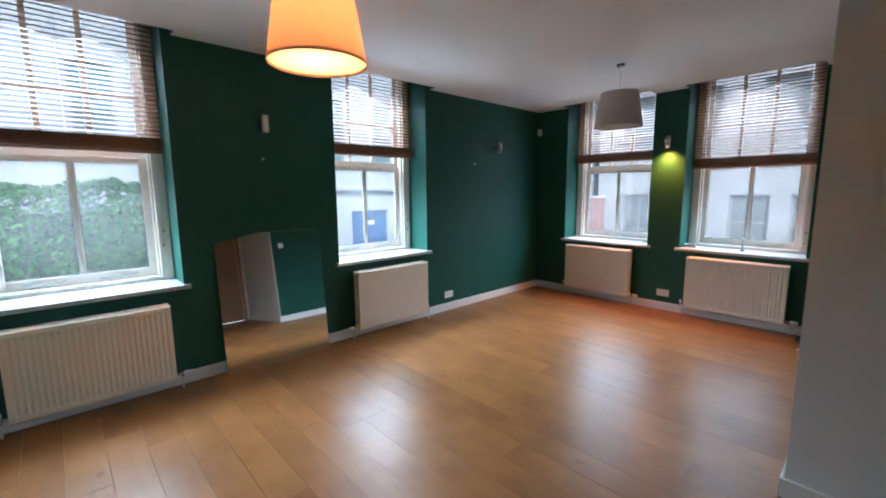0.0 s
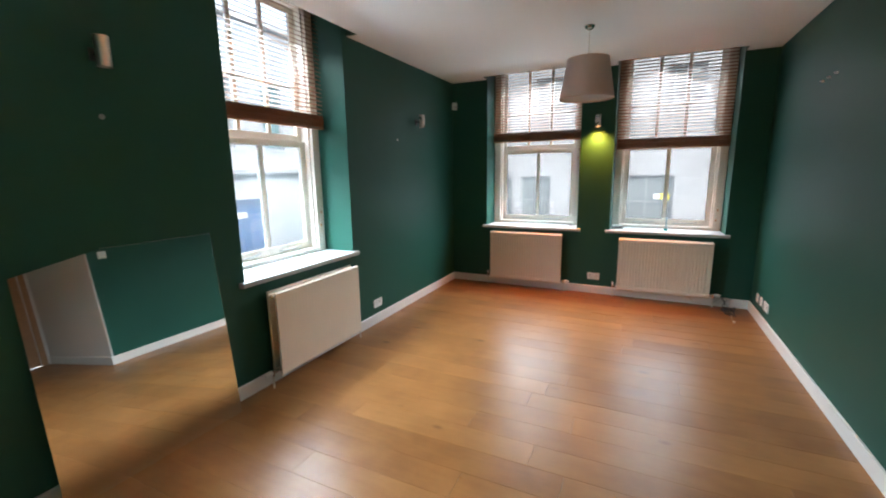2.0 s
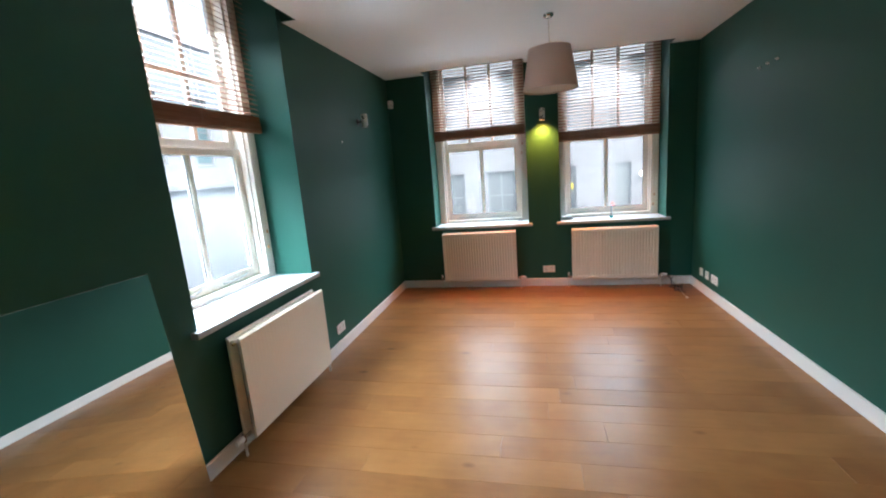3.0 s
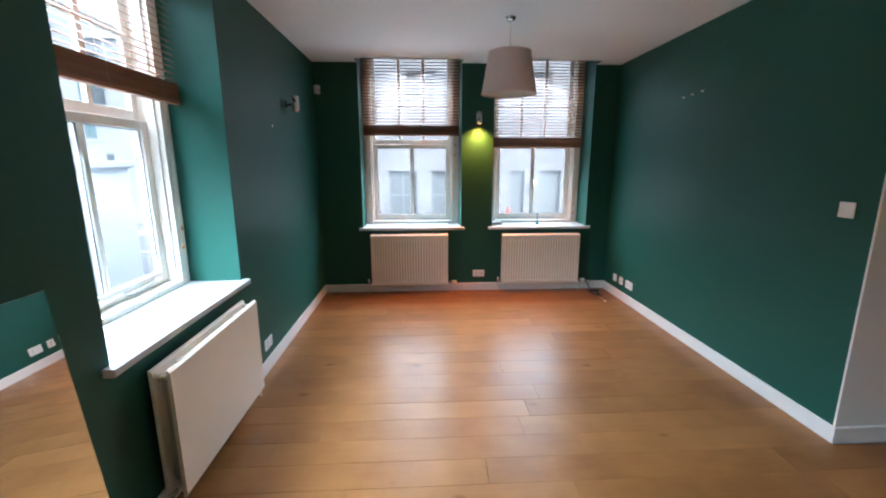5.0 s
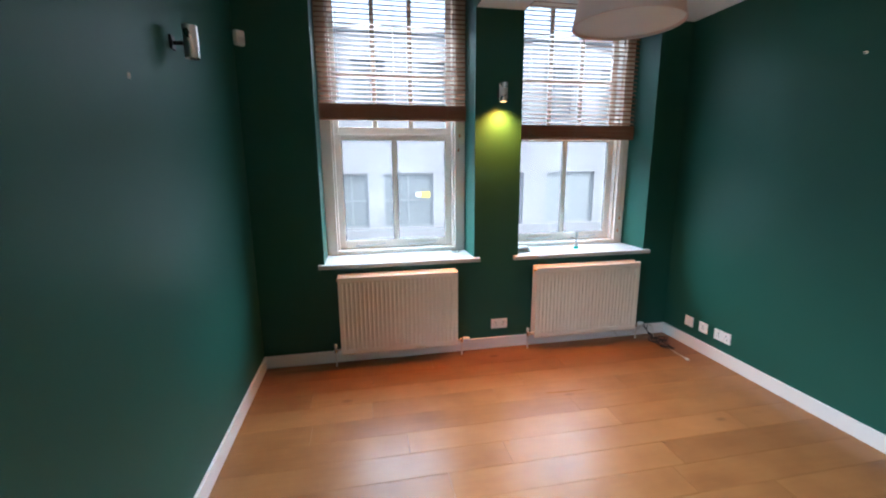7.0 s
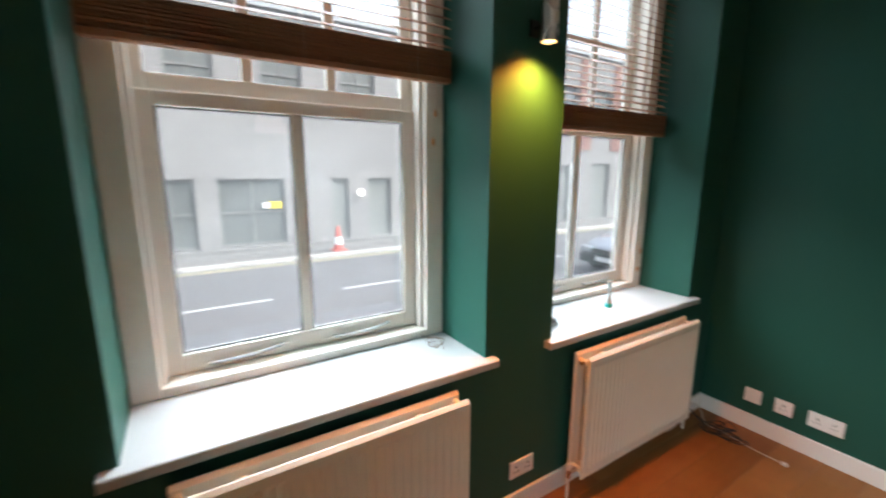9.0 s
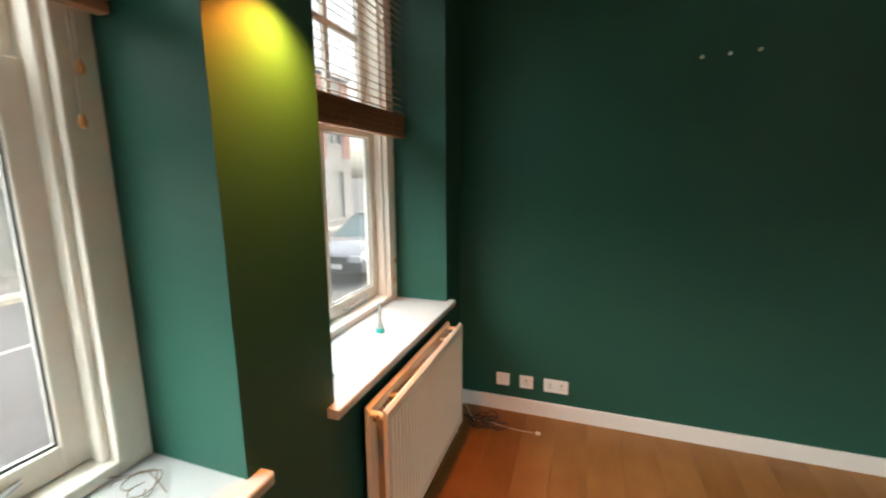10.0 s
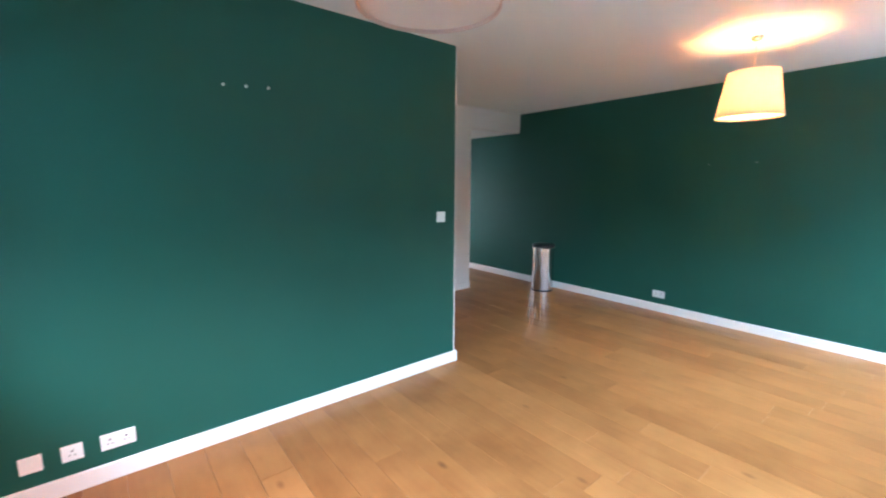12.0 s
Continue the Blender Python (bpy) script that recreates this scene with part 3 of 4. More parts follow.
blind(north(W1[0]), W1[1] - W1[0], 1.885, "X", "dark wooden venetian blind lowered to the meeting rail", 0.62)
blind(north(W2[0]), W2[1] - W2[0], 1.965, "X", "dark wooden venetian blind stopping above the meeting rail", 0.75)
blind(east(W3[1]), W3[1] - W3[0], 1.955, "Y", "dark wooden venetian blind raised halfway over street window", 0.1)
blind(east(W4[1]), W4[1] - W4[0], 1.81, "Y", "dark wooden venetian blind hanging lower than its neighbour", 0.72)


# ---- radiators ----
def radiator(m, width, z0, z1, rib, label, valve_side):
    """A double panel radiator: x along the wall, -y into the room."""
    r = thing("radiator", label, "radiator", m, group="panel radiators under the windows")

    def panel(name, front, back, depth):
        bm = bmesh.new()
        sections = []
        n = round((width - 0.05) / 0.0333)
        xs = [(0.0, 0.0), (0.022, 0.0)]
        for k in range(n):
            x = 0.025 + (width - 0.05) * k / n
            s = (width - 0.05) / n
            xs += [(x + s * 0.12, 0.0), (x + s * 0.32, depth), (x + s * 0.68, depth), (x + s * 0.88, 0.0)]
        xs += [(width - 0.022, 0.0), (width, 0.0)]
        levels = [(z0, 0.012, 0.0), (z0 + 0.012, 0.0, 0.0), (z0 + 0.045, 0.0, 0.0), (z0 + 0.06, 0.0, 1.0), (z1 - 0.06, 0.0, 1.0), (z1 - 0.045, 0.0, 0.0), (z1 - 0.012, 0.0, 0.0), (z1, 0.012, 0.0)]
        for z, inset, amount in levels:
            sections.append([bm.verts.new((x, front + inset + d * amount, z)) for x, d in xs])
        for lo, hi in zip(sections, sections[1:]):
            for k in range(len(xs) - 1):
                bm.faces.new((lo[k], lo[k + 1], hi[k + 1], hi[k]))
        rim = [sections[0], sections[-1]]
        backs = [[bm.verts.new((x, back, z)) for x in (0.0, width)] for z in (z0, z1)]
        bm.faces.new((backs[0][0], backs[1][0], backs[1][1], backs[0][1]))
        bm.faces.new([*rim[0], backs[0][1], backs[0][0]])
        bm.faces.new([*rim[1], backs[1][1], backs[1][0]])
        bm.faces.new([s[0] for s in sections] + [backs[1][0], backs[0][0]])
        bm.faces.new([s[-1] for s in sections] + [backs[1][1], backs[0][1]])
        return part(name, bm, ENAMEL, r)

    panel("front_panel", -0.135, -0.117, rib)
    panel("back_panel", -0.058, -0.04, rib * 0.5)
    # Fins wear half-dark enamel: the gap's shade is put into their colour.
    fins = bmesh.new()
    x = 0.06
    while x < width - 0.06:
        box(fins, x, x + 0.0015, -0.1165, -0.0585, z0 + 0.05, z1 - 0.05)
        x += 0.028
    tagged(part("convector", fins, SHADED_ENAMEL, r), kind="stuff")
    for x in (0.02, width - 0.02):
        for z in (z0 + 0.035, z1 - 0.035):
            part("connector", rod(bmesh.new(), (x, -0.118, z), (x, -0.056, z), 0.014), ENAMEL, r, soft=True)
    part("air_vent", rod(bmesh.new(), (-0.012, -0.09, z1 - 0.035), (0.012, -0.09, z1 - 0.035), 0.009), BRASS, r, "small brass bleed valve")
    for x in (0.18, width - 0.18):
        part("wall_bracket", boxes((x - 0.015, x + 0.015, -0.041, 0.0, z0 + 0.06, z1 - 0.06), (x - 0.015, x + 0.015, -0.118, -0.058, z1 - 0.045, z1 - 0.035), bevel=0.002), ENAMEL, r)
    for side in (0, 1):
        s = 1 if side else -1
        x = width if side else 0.0
        pipe = rod(bmesh.new(), (x + s * 0.045, -0.085, 0.0), (x + s * 0.045, -0.085, z0 + 0.04), 0.0075)
        part("pipe", pipe, COPPER_PAINT, r, soft=True)
        body = rod(bmesh.new(), (x - s * 0.01, -0.085, z0 + 0.035), (x + s * 0.05, -0.085, z0 + 0.035), 0.011)
        rod(body, (x + s * 0.045, -0.085, z0 + 0.01), (x + s * 0.045, -0.085, z0 + 0.055), 0.012)
        part("valve_body", body, CHROME, r, "chrome valve body", soft=True)
        if side == valve_side:
            head = lathe(bmesh.new(), [(0.001, 0), (0.016, 0.0), (0.019, 0.008), (0.018, 0.045), (0.013, 0.058), (0.001, 0.06)], 18)
            h = part("valve_head", head, PLASTIC, r, "white thermostat head", soft=True)
            h.matrix_local = pose(x + s * 0.055, -0.085, z0 + 0.035, 0, 90 * s, 0)
        else:
            part("valve_cap", lathe(bmesh.new(), [(0.001, 0), (0.012, 0), (0.011, 0.03), (0.001, 0.032)], 14, (x + s * 0.045, -0.085, z0 + 0.055)), PLASTIC, r, "white plastic valve cap", soft=True)
    return r


radiator(north(-2.93), 0.93, 0.085, 0.705, 0.008, "cream ribbed panel radiator under ivy-facing window", 1)
radiator(north(-0.32), 0.965, 0.085, 0.725, 0.0004, "cream smooth-fronted panel radiator beside leaning mirror", 0)
radiator(east(3.02), 0.95, 0.105, 0.755, 0.005, "cream shallow-ribbed panel radiator under street window", 1)
radiator(east(1.385), 0.975, 0.105, 0.745, 0.008, "white ribbed panel radiator in front of tangled cables", 1)


# ---- mirror ----
def leaning_mirror():
    ax, ay, az = Vector((-1.63, 3.514, 0.0)), Vector((-0.685, 3.494, 0.0)), Vector((0.0, 0.1235, 1.205))
    along = (ay - ax).normalized()
    up = az.normalized()
    m = Matrix.Identity(4)
    n = along.cross(up)
    m.col[0][:3], m.col[1][:3], m.col[2][:3], m.col[3][:3] = along, -n, up, ax
    wid, high = (ay - ax).length, az.length
    t = thing("leaning_mirror", "frameless rectangular mirror leaning against the green wall", "mirror", m)
    s = 1 if (-n).y > 0 else -1
    part("mirror_glass", boxes((0, wid, min(0, s * 0.004), max(0, s * 0.004), 0, high), bevel=0.001), MIRROR, t)
    part("backing_board", boxes((0.004, wid - 0.004, min(s * 0.0045, s * 0.012), max(s * 0.0045, s * 0.012), 0.002, high - 0.004)), SLOT, t, "dark backing board")


leaning_mirror()


# ---- lamps ----
def pendant(xy, lit, label, z0, z1):
    t = thing("pendant_lamp", label, "ceiling lamp", pose(*xy, CEIL), group="drum pendant lamps")
    z0, z1, r0, r1 = z0 - CEIL, z1 - CEIL, 0.226, 0.172
    n = 56
    part("shade", lathe(bmesh.new(), [(r0, z0), (r1, z1), (r1 - 0.0015, z1), (r0 - 0.0015, z0)], n, closed=True), SHADE, t, soft=True)
    for r, z, nm in ((r0, z0, "lower_ring"), (r1, z1, "upper_ring")):
        part(nm, lathe(bmesh.new(), [(r - 0.004, z), (r + 0.0012, z), (r + 0.0012, z + 0.007), (r - 0.004, z + 0.007)], n, closed=True), SHADE, t, soft=True)
    for k in range(3):
        a = k * 2 * math.pi / 3 + 0.5
        part("spoke", rod(bmesh.new(), (0.02 * math.cos(a), 0.02 * math.sin(a), z1 - 0.05), ((r1 - 0.003) * math.cos(a), (r1 - 0.003) * math.sin(a), z1 - 0.005), 0.0022, 6), STEEL, t)
    part("diffuser", lathe(bmesh.new(), [(0.0005, z0 + 0.012), (r0 - 0.006, z0 + 0.012), (r0 - 0.006, z0 + 0.015), (0.0005, z0 + 0.015)], n), DIFFUSER if lit else DIFFUSER_OFF, t, "white diffuser disc")
    part("ceiling_rose", lathe(bmesh.new(), [(0.001, -0.03), (0.02, -0.03), (0.034, -0.022), (0.042, -0.006), (0.043, 0.0), (0.001, 0.0)], 28), CHROME, t, "small chrome ceiling rose", soft=True)
    part("cord", rod(bmesh.new(), (0, 0, -0.028), (0, 0, z1 - 0.04), 0.0032, 8), CORD, t)
    part("lamp_holder", lathe(bmesh.new(), [(0.001, -0.04), (0.012, -0.04), (0.02, -0.055), (0.02, -0.1), (0.001, -0.1)], 18, (0, 0, z1)), PLASTIC, t, soft=True)
    if not lit:
        part("bulb", lathe(bmesh.new(), [(0.001, -0.2), (0.02, -0.193), (0.03, -0.17), (0.026, -0.14), (0.014, -0.115), (0.013, -0.1), (0.001, -0.1)], 20, (0, 0, z1)), BULB_OFF, t, "unlit opal bulb", soft=True)
    else:
        part("bulb", lathe(bmesh.new(), [(0.001, -0.118), (0.012, -0.115), (0.013, -0.1), (0.001, -0.1)], 20, (0, 0, z1)), BULB_LIT, t, "lit warm bulb", soft=True)
    return t


pendant(LAMP_LIT, True, "lit tapered fabric pendant lamp glowing warm orange", 2.155, 2.49)
pendant(LAMP_OFF, False, "unlit tapered cream fabric pendant lamp near street windows", 2.17, 2.49)


def wall_light(m, lit, label):
    """A steel tube on a wall bracket: -y into the room."""
    t = thing("wall_light", label, "wall lamp", m, group="steel tube wall lights")
    part("back_plate", boxes((-0.022, 0.022, -0.012, 0.0, 0.035, 0.095), bevel=0.003), BLACK, t, "black back plate")
    part("arm", rod(bmesh.new(), (0, -0.01, 0.065), (0, -0.056, 0.065), 0.009), BLACK, t)
    part("tube", lathe(bmesh.new(), [(0.0315, 0.0), (0.0315, 0.14), (0.0285, 0.14), (0.0285, 0.0)], 32, (0, -0.085, 0.0), closed=True), STEEL, t, soft=True)
    part("inner_disc", lathe(bmesh.new(), [(0.0005, 0.02), (0.028, 0.02), (0.028, 0.03), (0.0005, 0.03)], 24, (0, -0.085, 0.1)), SLOT, t)
    part("bulb", lathe(bmesh.new(), [(0.0005, 0.006), (0.02, 0.006), (0.027, 0.01), (0.027, 0.02), (0.0005, 0.024)], 24, (0, -0.085, 0.0)), SPOT_LIT if lit else BULB_OFF, t, "glowing warm spot bulb" if lit else "unlit spot bulb", soft=True)
    return t


wall_light(pose(-1.165, YN, 2.085), False, "unlit brushed steel tube wall light above the mirror")
wall_light(pose(2.05, YN, 2.08), False, "unlit brushed steel tube wall light near the corner")
wall_light(pose(XE, 1.70, 2.07, 0, 0, -90), True, "lit brushed steel wall light shining down between windows")


# ---- plates, sensor, marks ----
def plate(m, width, height, sockets, switches, label, name, category):
    """A wall plate: -y into the room, centred."""
    t = thing(name, label, category, m)
    part("face_plate", boxes((-width / 2, width / 2, -0.009, 0.0, -height / 2, height / 2), bevel=0.0028), PLASTIC, t)
    for x in sockets:
        part("socket_holes", boxes((x - 0.004, x + 0.004, -0.0096, -0.0086, 0.006, 0.018), (x - 0.014, x - 0.006, -0.0096, -0.0086, -0.014, -0.009), (x + 0.006, x + 0.014, -0.0096, -0.0086, -0.014, -0.009)), SLOT, t)
    for x, z in switches:
        part("rocker", boxes((x - 0.007, x + 0.007, -0.0125, -0.0085, z - 0.011, z + 0.011), bevel=0.0015), PLASTIC, t)
    return t


SOUTH = 180
plate(pose(XE, 1.668, 0.222, 0, 0, -90), 0.147, 0.087, (-0.036, 0.036), ((-0.012, 0.024), (0.012, 0.024)), "white double wall socket between the radiators", "wall_socket", "socket")
plate(pose(1.12, YN, 0.21), 0.147, 0.087, (-0.036, 0.036), ((-0.012, 0.024), (0.012, 0.024)), "white double wall socket above north skirting", "wall_socket", "socket")
plate(pose(2.81, YS, 0.222, 0, 0, SOUTH), 0.088, 0.088, (), ((0, 0),), "white single outlet plate beside the cables", "outlet_plate", "socket")
plate(pose(2.652, YS, 0.222, 0, 0, SOUTH), 0.088, 0.088, (0,), (), "white single aerial plate in a row of three", "outlet_plate", "socket")
plate(pose(2.46, YS, 0.222, 0, 0, SOUTH), 0.155, 0.09, (-0.036, 0.036), ((-0.012, 0.024), (0.012, 0.024)), "white double wall socket in a row of three", "wall_socket", "socket")
plate(pose(XW, 0.497, 0.226, 0, 0, 90), 0.15, 0.09, (-0.036, 0.036), ((-0.012, 0.024), (0.012, 0.024)), "white double wall socket on the long wall", "wall_socket", "socket")
plate(pose(0.168, YS, 1.347, 0, 0, SOUTH), 0.088, 0.088, (), ((-0.015, 0), (0.015, 0)), "white double light switch near the partition's end", "light_switch", "switch")

sensor = thing("motion_sensor", "small white alarm sensor in the upper corner", "sensor", pose(XE - 0.035, YN - 0.035, 2.40, 0, 0, -45))
bm = boxes((-0.032, 0.032, -0.045, 0.0, 0.0, 0.095), bevel=0.008)
part("housing", bm, PLASTIC, sensor)
part("lens", boxes((-0.024, 0.024, -0.049, -0.044, 0.012, 0.05), bevel=0.002), PAPER, sensor)

for x, z in ((1.798, 2.192), (1.673, 2.199), (1.543, 2.206)):
    bm = rod(bmesh.new(), (x, YS, z), (x, YS + 0.012, z), 0.0085, 12)
    part("screw_head", rod(bmesh.new(), (x, YS + 0.012, z), (x, YS + 0.022, z), 0.005, 8), STEEL, tagged(part("wall_plug", bm, FILLER), "white wall plug remaining in the green wall", "wall plug", "row of three plugs"))
for m, s in ((pose(-1.17, YN, 1.86, 90), 0.014), (pose(1.63, YN, 1.92, 90), 0.012)):
    ob = part("filler_mark", lathe(bmesh.new(), [(0.0005, 0.002), (s * 0.7, 0.002), (s, 0.0)], 12), FILLER if s < 0.013 else COPING)
    ob.matrix_world = m
    tagged(ob, "round filled screw hole in the green wall", "filler mark")


for y, z in ((0.93, 1.86), (1.38, 1.87)):
    ob = part("filler_mark", lathe(bmesh.new(), [(0.0005, 0.001), (0.004, 0.001), (0.006, 0.0)], 12), COPING)
    ob.matrix_world = pose(XW, y, z, 0, 90)
    tagged(ob, "small filled hole in the long green wall", "filler mark")

# ---- bin ----
def bin_():
    t = thing("pedal_bin", "tall round stainless steel bin with black lid rim", "bin", pose(-2.79, -1.14, 0))
    r = 0.163
    part("body", lathe(bmesh.new(), [(0.001, 0.02), (r, 0.02), (r, 0.615), (0.001, 0.615)], 48), BIN_STEEL, t, soft=True)
    part("base_ring", lathe(bmesh.new(), [(0.001, 0.0), (r + 0.003, 0.0), (r + 0.003, 0.02), (0.001, 0.022)], 48), BLACK, t, "black plastic base ring", soft=True)
    part("lid_collar", lathe(bmesh.new(), [(r - 0.01, 0.616), (r + 0.004, 0.616), (r + 0.004, 0.668), (r - 0.006, 0.676), (r - 0.01, 0.676)], 48, closed=True), CHROME, t, soft=True)
    lid = part("lid", lathe(bmesh.new(), [(r - 0.008, 0.676), (r + 0.003, 0.678), (r + 0.003, 0.706), (r - 0.004, 0.716), (r * 0.6, 0.727), (0.001, 0.73)], 48), BLACK, t, "black plastic lid", soft=True)
    part("seam", boxes((-0.0015, 0.0015, r - 0.0005, r + 0.001, 0.03, 0.61)), CHROME, t)


bin_()

# ---- small things on the window boards and the floor ----
bottle = thing("small_bottle", "small clear plastic bottle with turquoise base", "bottle", pose(XE + 0.15, 0.885, SILL, 0, 0, 20))
part("base", lathe(bmesh.new(), [(0.001, 0.0), (0.021, 0.0), (0.022, 0.004), (0.021, 0.022), (0.001, 0.023)], 20), BLUE_LIQUID, bottle, "turquoise plastic base", soft=True)
part("neck", lathe(bmesh.new(), [(0.019, 0.0235), (0.018, 0.03), (0.011, 0.055), (0.008, 0.07), (0.008, 0.115), (0.011, 0.12), (0.011, 0.14), (0.016, 0.15), (0.013, 0.156), (0.001, 0.156)], 16), FROSTED, bottle, "tapering frosted neck", soft=True)

papers = thing("folded_cloths", "small stack of folded grey and white cloths", "cloth", pose(XE + 0.13, 1.43, SILL, 0, 0, 12))
for k, (mt, s) in enumerate(((PAPER, 1.0), (GREY_CLOTH, 0.9), (PAPER, 0.82))):
    part("cloth", boxes((-0.045 * s, 0.045 * s, -0.075 * s, 0.075 * s, 0.001 + 0.016 * k, 0.015 + 0.016 * k), bevel=0.006), mt, papers)

curl = thing("loose_cord", "small loose curl of thin brown cord on the board", "cord", pose(XE + 0.22, 2.0, SILL, 0, 0, 0))
for phase, size in ((0.0, 0.04), (1.4, 0.03), (2.9, 0.048)):
    loop = [(size * math.cos(phase + a * 0.8) + 0.012 * a - 0.03, 0.7 * size * math.sin(phase + a * 0.8) + 0.02 * math.sin(a), 0.004 + 0.006 * (1 + math.sin(1.7 * a + phase))) for a in range(9)]
    wire("strand", loop, 0.0016, CURL, curl)


def tangle():
    t = thing("cable_tangle", "tangled black cables on the floor in the corner", "cable", pose(2.86, 0.2, 0))
    for k in range(3):
        rnd = random.Random(k + 3)
        pts = [(0.2, 0.12 - 0.05 * k, 0.16 - 0.03 * k), (0.17, 0.05, 0.07)]
        for i in range(11):
            a = i * 1.15 + k
            pts.append((0.05 - 0.1 * k * (i / 11) + 0.1 * math.cos(a) * rnd.uniform(0.5, 1), 0.03 + 0.07 * math.sin(a) * rnd.uniform(0.5, 1.1), 0.006 + rnd.uniform(0, 0.075 if i < 5 else 0.02)))
        wire("cable", pts, 0.0034, CABLE, t)
    wire("pale_cable", [(0.14, 0.42, 0.13), (0.17, 0.36, 0.05), (0.18, 0.27, 0.03), (0.19, 0.17, 0.05), (0.2, 0.06, 0.12), (0.16, 0.0, 0.1), (0.1, 0.02, 0.02), (0.02, 0.0, 0.008), (-0.16, 0.03, 0.008), (-0.29, 0.03, 0.008)], 0.0032, CORD, t, "pale grey cable")
    bm = boxes((-0.33, -0.30, 0.02, 0.04, 0.001, 0.016), bevel=0.003)
    part("plug", bm, PLASTIC, t, "white cable plug")


tangle()

# ---- outside: ground, street, yard ----
structure("ground", boxes((-400, 400, -400, 400, STREET - 0.5, STREET)), ASPHALT, "grey asphalt road and yard", "ground")
structure("pavement_near", boxes((XE + OUT + 0.01, 6.5, -60, 60, STREET, STREET + 0.1)), PAVING, "pale stone pavement along the building", "pavement")
far_walk = structure("pavement_far", boxes((13.45, 15.6, -60, 60, STREET, STREET + 0.1)), PAVING, "pale stone pavement across the street", "pavement")
structure("kerb_far", boxes((13.3, 13.446, -60, 60, STREET, STREET + 0.11), bevel=0.015), KERB, "pale granite kerb across the street", "kerb")
structure("kerb_near", boxes((6.504, 6.65, -60, 60, STREET, STREET + 0.11), bevel=0.015), KERB, "pale granite kerb along the pavement", "kerb")
for k in range(-4, 4):
    structure("road_line_%d" % (k + 5), boxes((10.0, 10.1, k * 4 - 2.4, k * 4 + 0.2, STREET, STREET + 0.004)), ROAD_WHITE, "white painted centre line dash on asphalt", "road line")
for k, x in enumerate((13.0, 13.15)):
    structure("yellow_line_%d" % (k + 1), boxes((x, x + 0.06, -60, 60, STREET, STREET + 0.004)), ROAD_YELLOW, "yellow painted line along the far kerb", "road line")


def building(name, label, m, width, height, depth, openings, mat, glazing):
    """A house whose front lies along x at y = 0, with recessed openings (x0, x1, z0, z1, kind)."""
    t = thing(name, label, "building", m)
    bm = bmesh.new()
    xs = sorted({0.0, width, *[o[0] for o in openings], *[o[1] for o in openings]})
    zs = sorted({0.0, height, *[o[2] for o in openings], *[o[3] for o in openings]})
    for x0, x1 in zip(xs, xs[1:]):
        run = None
        for z0, z1 in zip(zs, zs[1:]):
            hole = any(o[0] <= x0 and x1 <= o[1] and o[2] <= z0 and z1 <= o[3] for o in openings)
            if hole:
                if run:
                    box(bm, x0, x1, 0, 0.3, *run)
                run = None
            else:
                run = (run[0] if run else z0, z1)
        if run:
            box(bm, x0, x1, 0, 0.3, *run)
    part("wall", bm, mat, t)
    # Solid block, its dark colour standing for shade in the rooms.
    part("body", boxes((0, width, 0.31, depth, 0, height)), glazing, t, "solid block coloured as the unlit interior")
    part("roof", boxes((-0.1, width + 0.1, -0.12, depth, height, height + 0.25), bevel=0.03), COPING, t)
    for x0, x1, z0, z1, kind in openings:
        w = part("door" if kind == "shutter" else "window", boxes((x0, x0 + 0.07, 0.1, 0.18, z0, z1), (x1 - 0.07, x1, 0.1, 0.18, z0, z1), (x0 + 0.07, x1 - 0.07, 0.1, 0.18, z1 - 0.07, z1), (x0 + 0.07, x1 - 0.07, 0.1, 0.18, z0, z0 + 0.07)), STREET_FRAME if kind != "shutter" else SHUTTER, t)
        if kind == "shutter":
            n = max(6, int((z1 - z0) / 0.12))
            for k in range(n):
                a = z0 + 0.07 + (z1 - z0 - 0.14) * k / n
                part("slat", boxes((x0 + 0.07, x1 - 0.07, 0.13, 0.16, a + 0.006, a + (z1 - z0 - 0.14) / n)), SHUTTER, w)
        else:
            zm = (z0 + z1) / 2
            part("transom", boxes((x0 + 0.07, x1 - 0.07, 0.1, 0.17, zm - 0.03, zm + 0.03)), STREET_FRAME, w)
            if x1 - x0 > 1.1:
                xm = (x0 + x1) / 2
                part("mullion", boxes((xm - 0.03, xm + 0.03, 0.1, 0.17, z0 + 0.07, z1 - 0.07)), STREET_FRAME, w)
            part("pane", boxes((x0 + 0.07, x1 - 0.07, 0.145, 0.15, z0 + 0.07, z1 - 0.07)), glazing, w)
            part("sill", boxes((x0 - 0.05, x1 + 0.05, -0.05, 0.1, z0 - 0.08, z0), bevel=0.01), mat, w)
    return t


# Across the street: y runs down the front, so the front's x is measured from y = 9 southwards.
FRONT, Y0 = 15.55, 9.0
low = [(Y0 - b, Y0 - a, 0.06, 2.08, k) for a, b, k in ((6.55, 7.85, "window"), (4.9, 6.2, "window"), (2.75, 3.95, "window"), (0.32, 2.19, "window"), (-1.76, -1.19, "shutter"), (-3.33, -2.47, "shutter"), (-6.4, -4.3, "shutter"), (-9.0, -7.8, "window"))]
high = [(x, x + 1.2, 4.3, 6.0, "window") for x in (1.0, 3.4, 5.8, 8.2, 10.6, 13.0, 15.4)]
building("street_building", "pale stone building with shuttered openings across the street", pose(FRONT, Y0 - 0.2, STREET + 0.1, 0, 0, -90), 19, 6.9, 8, low + high, RENDERED, PALE_GLASS)
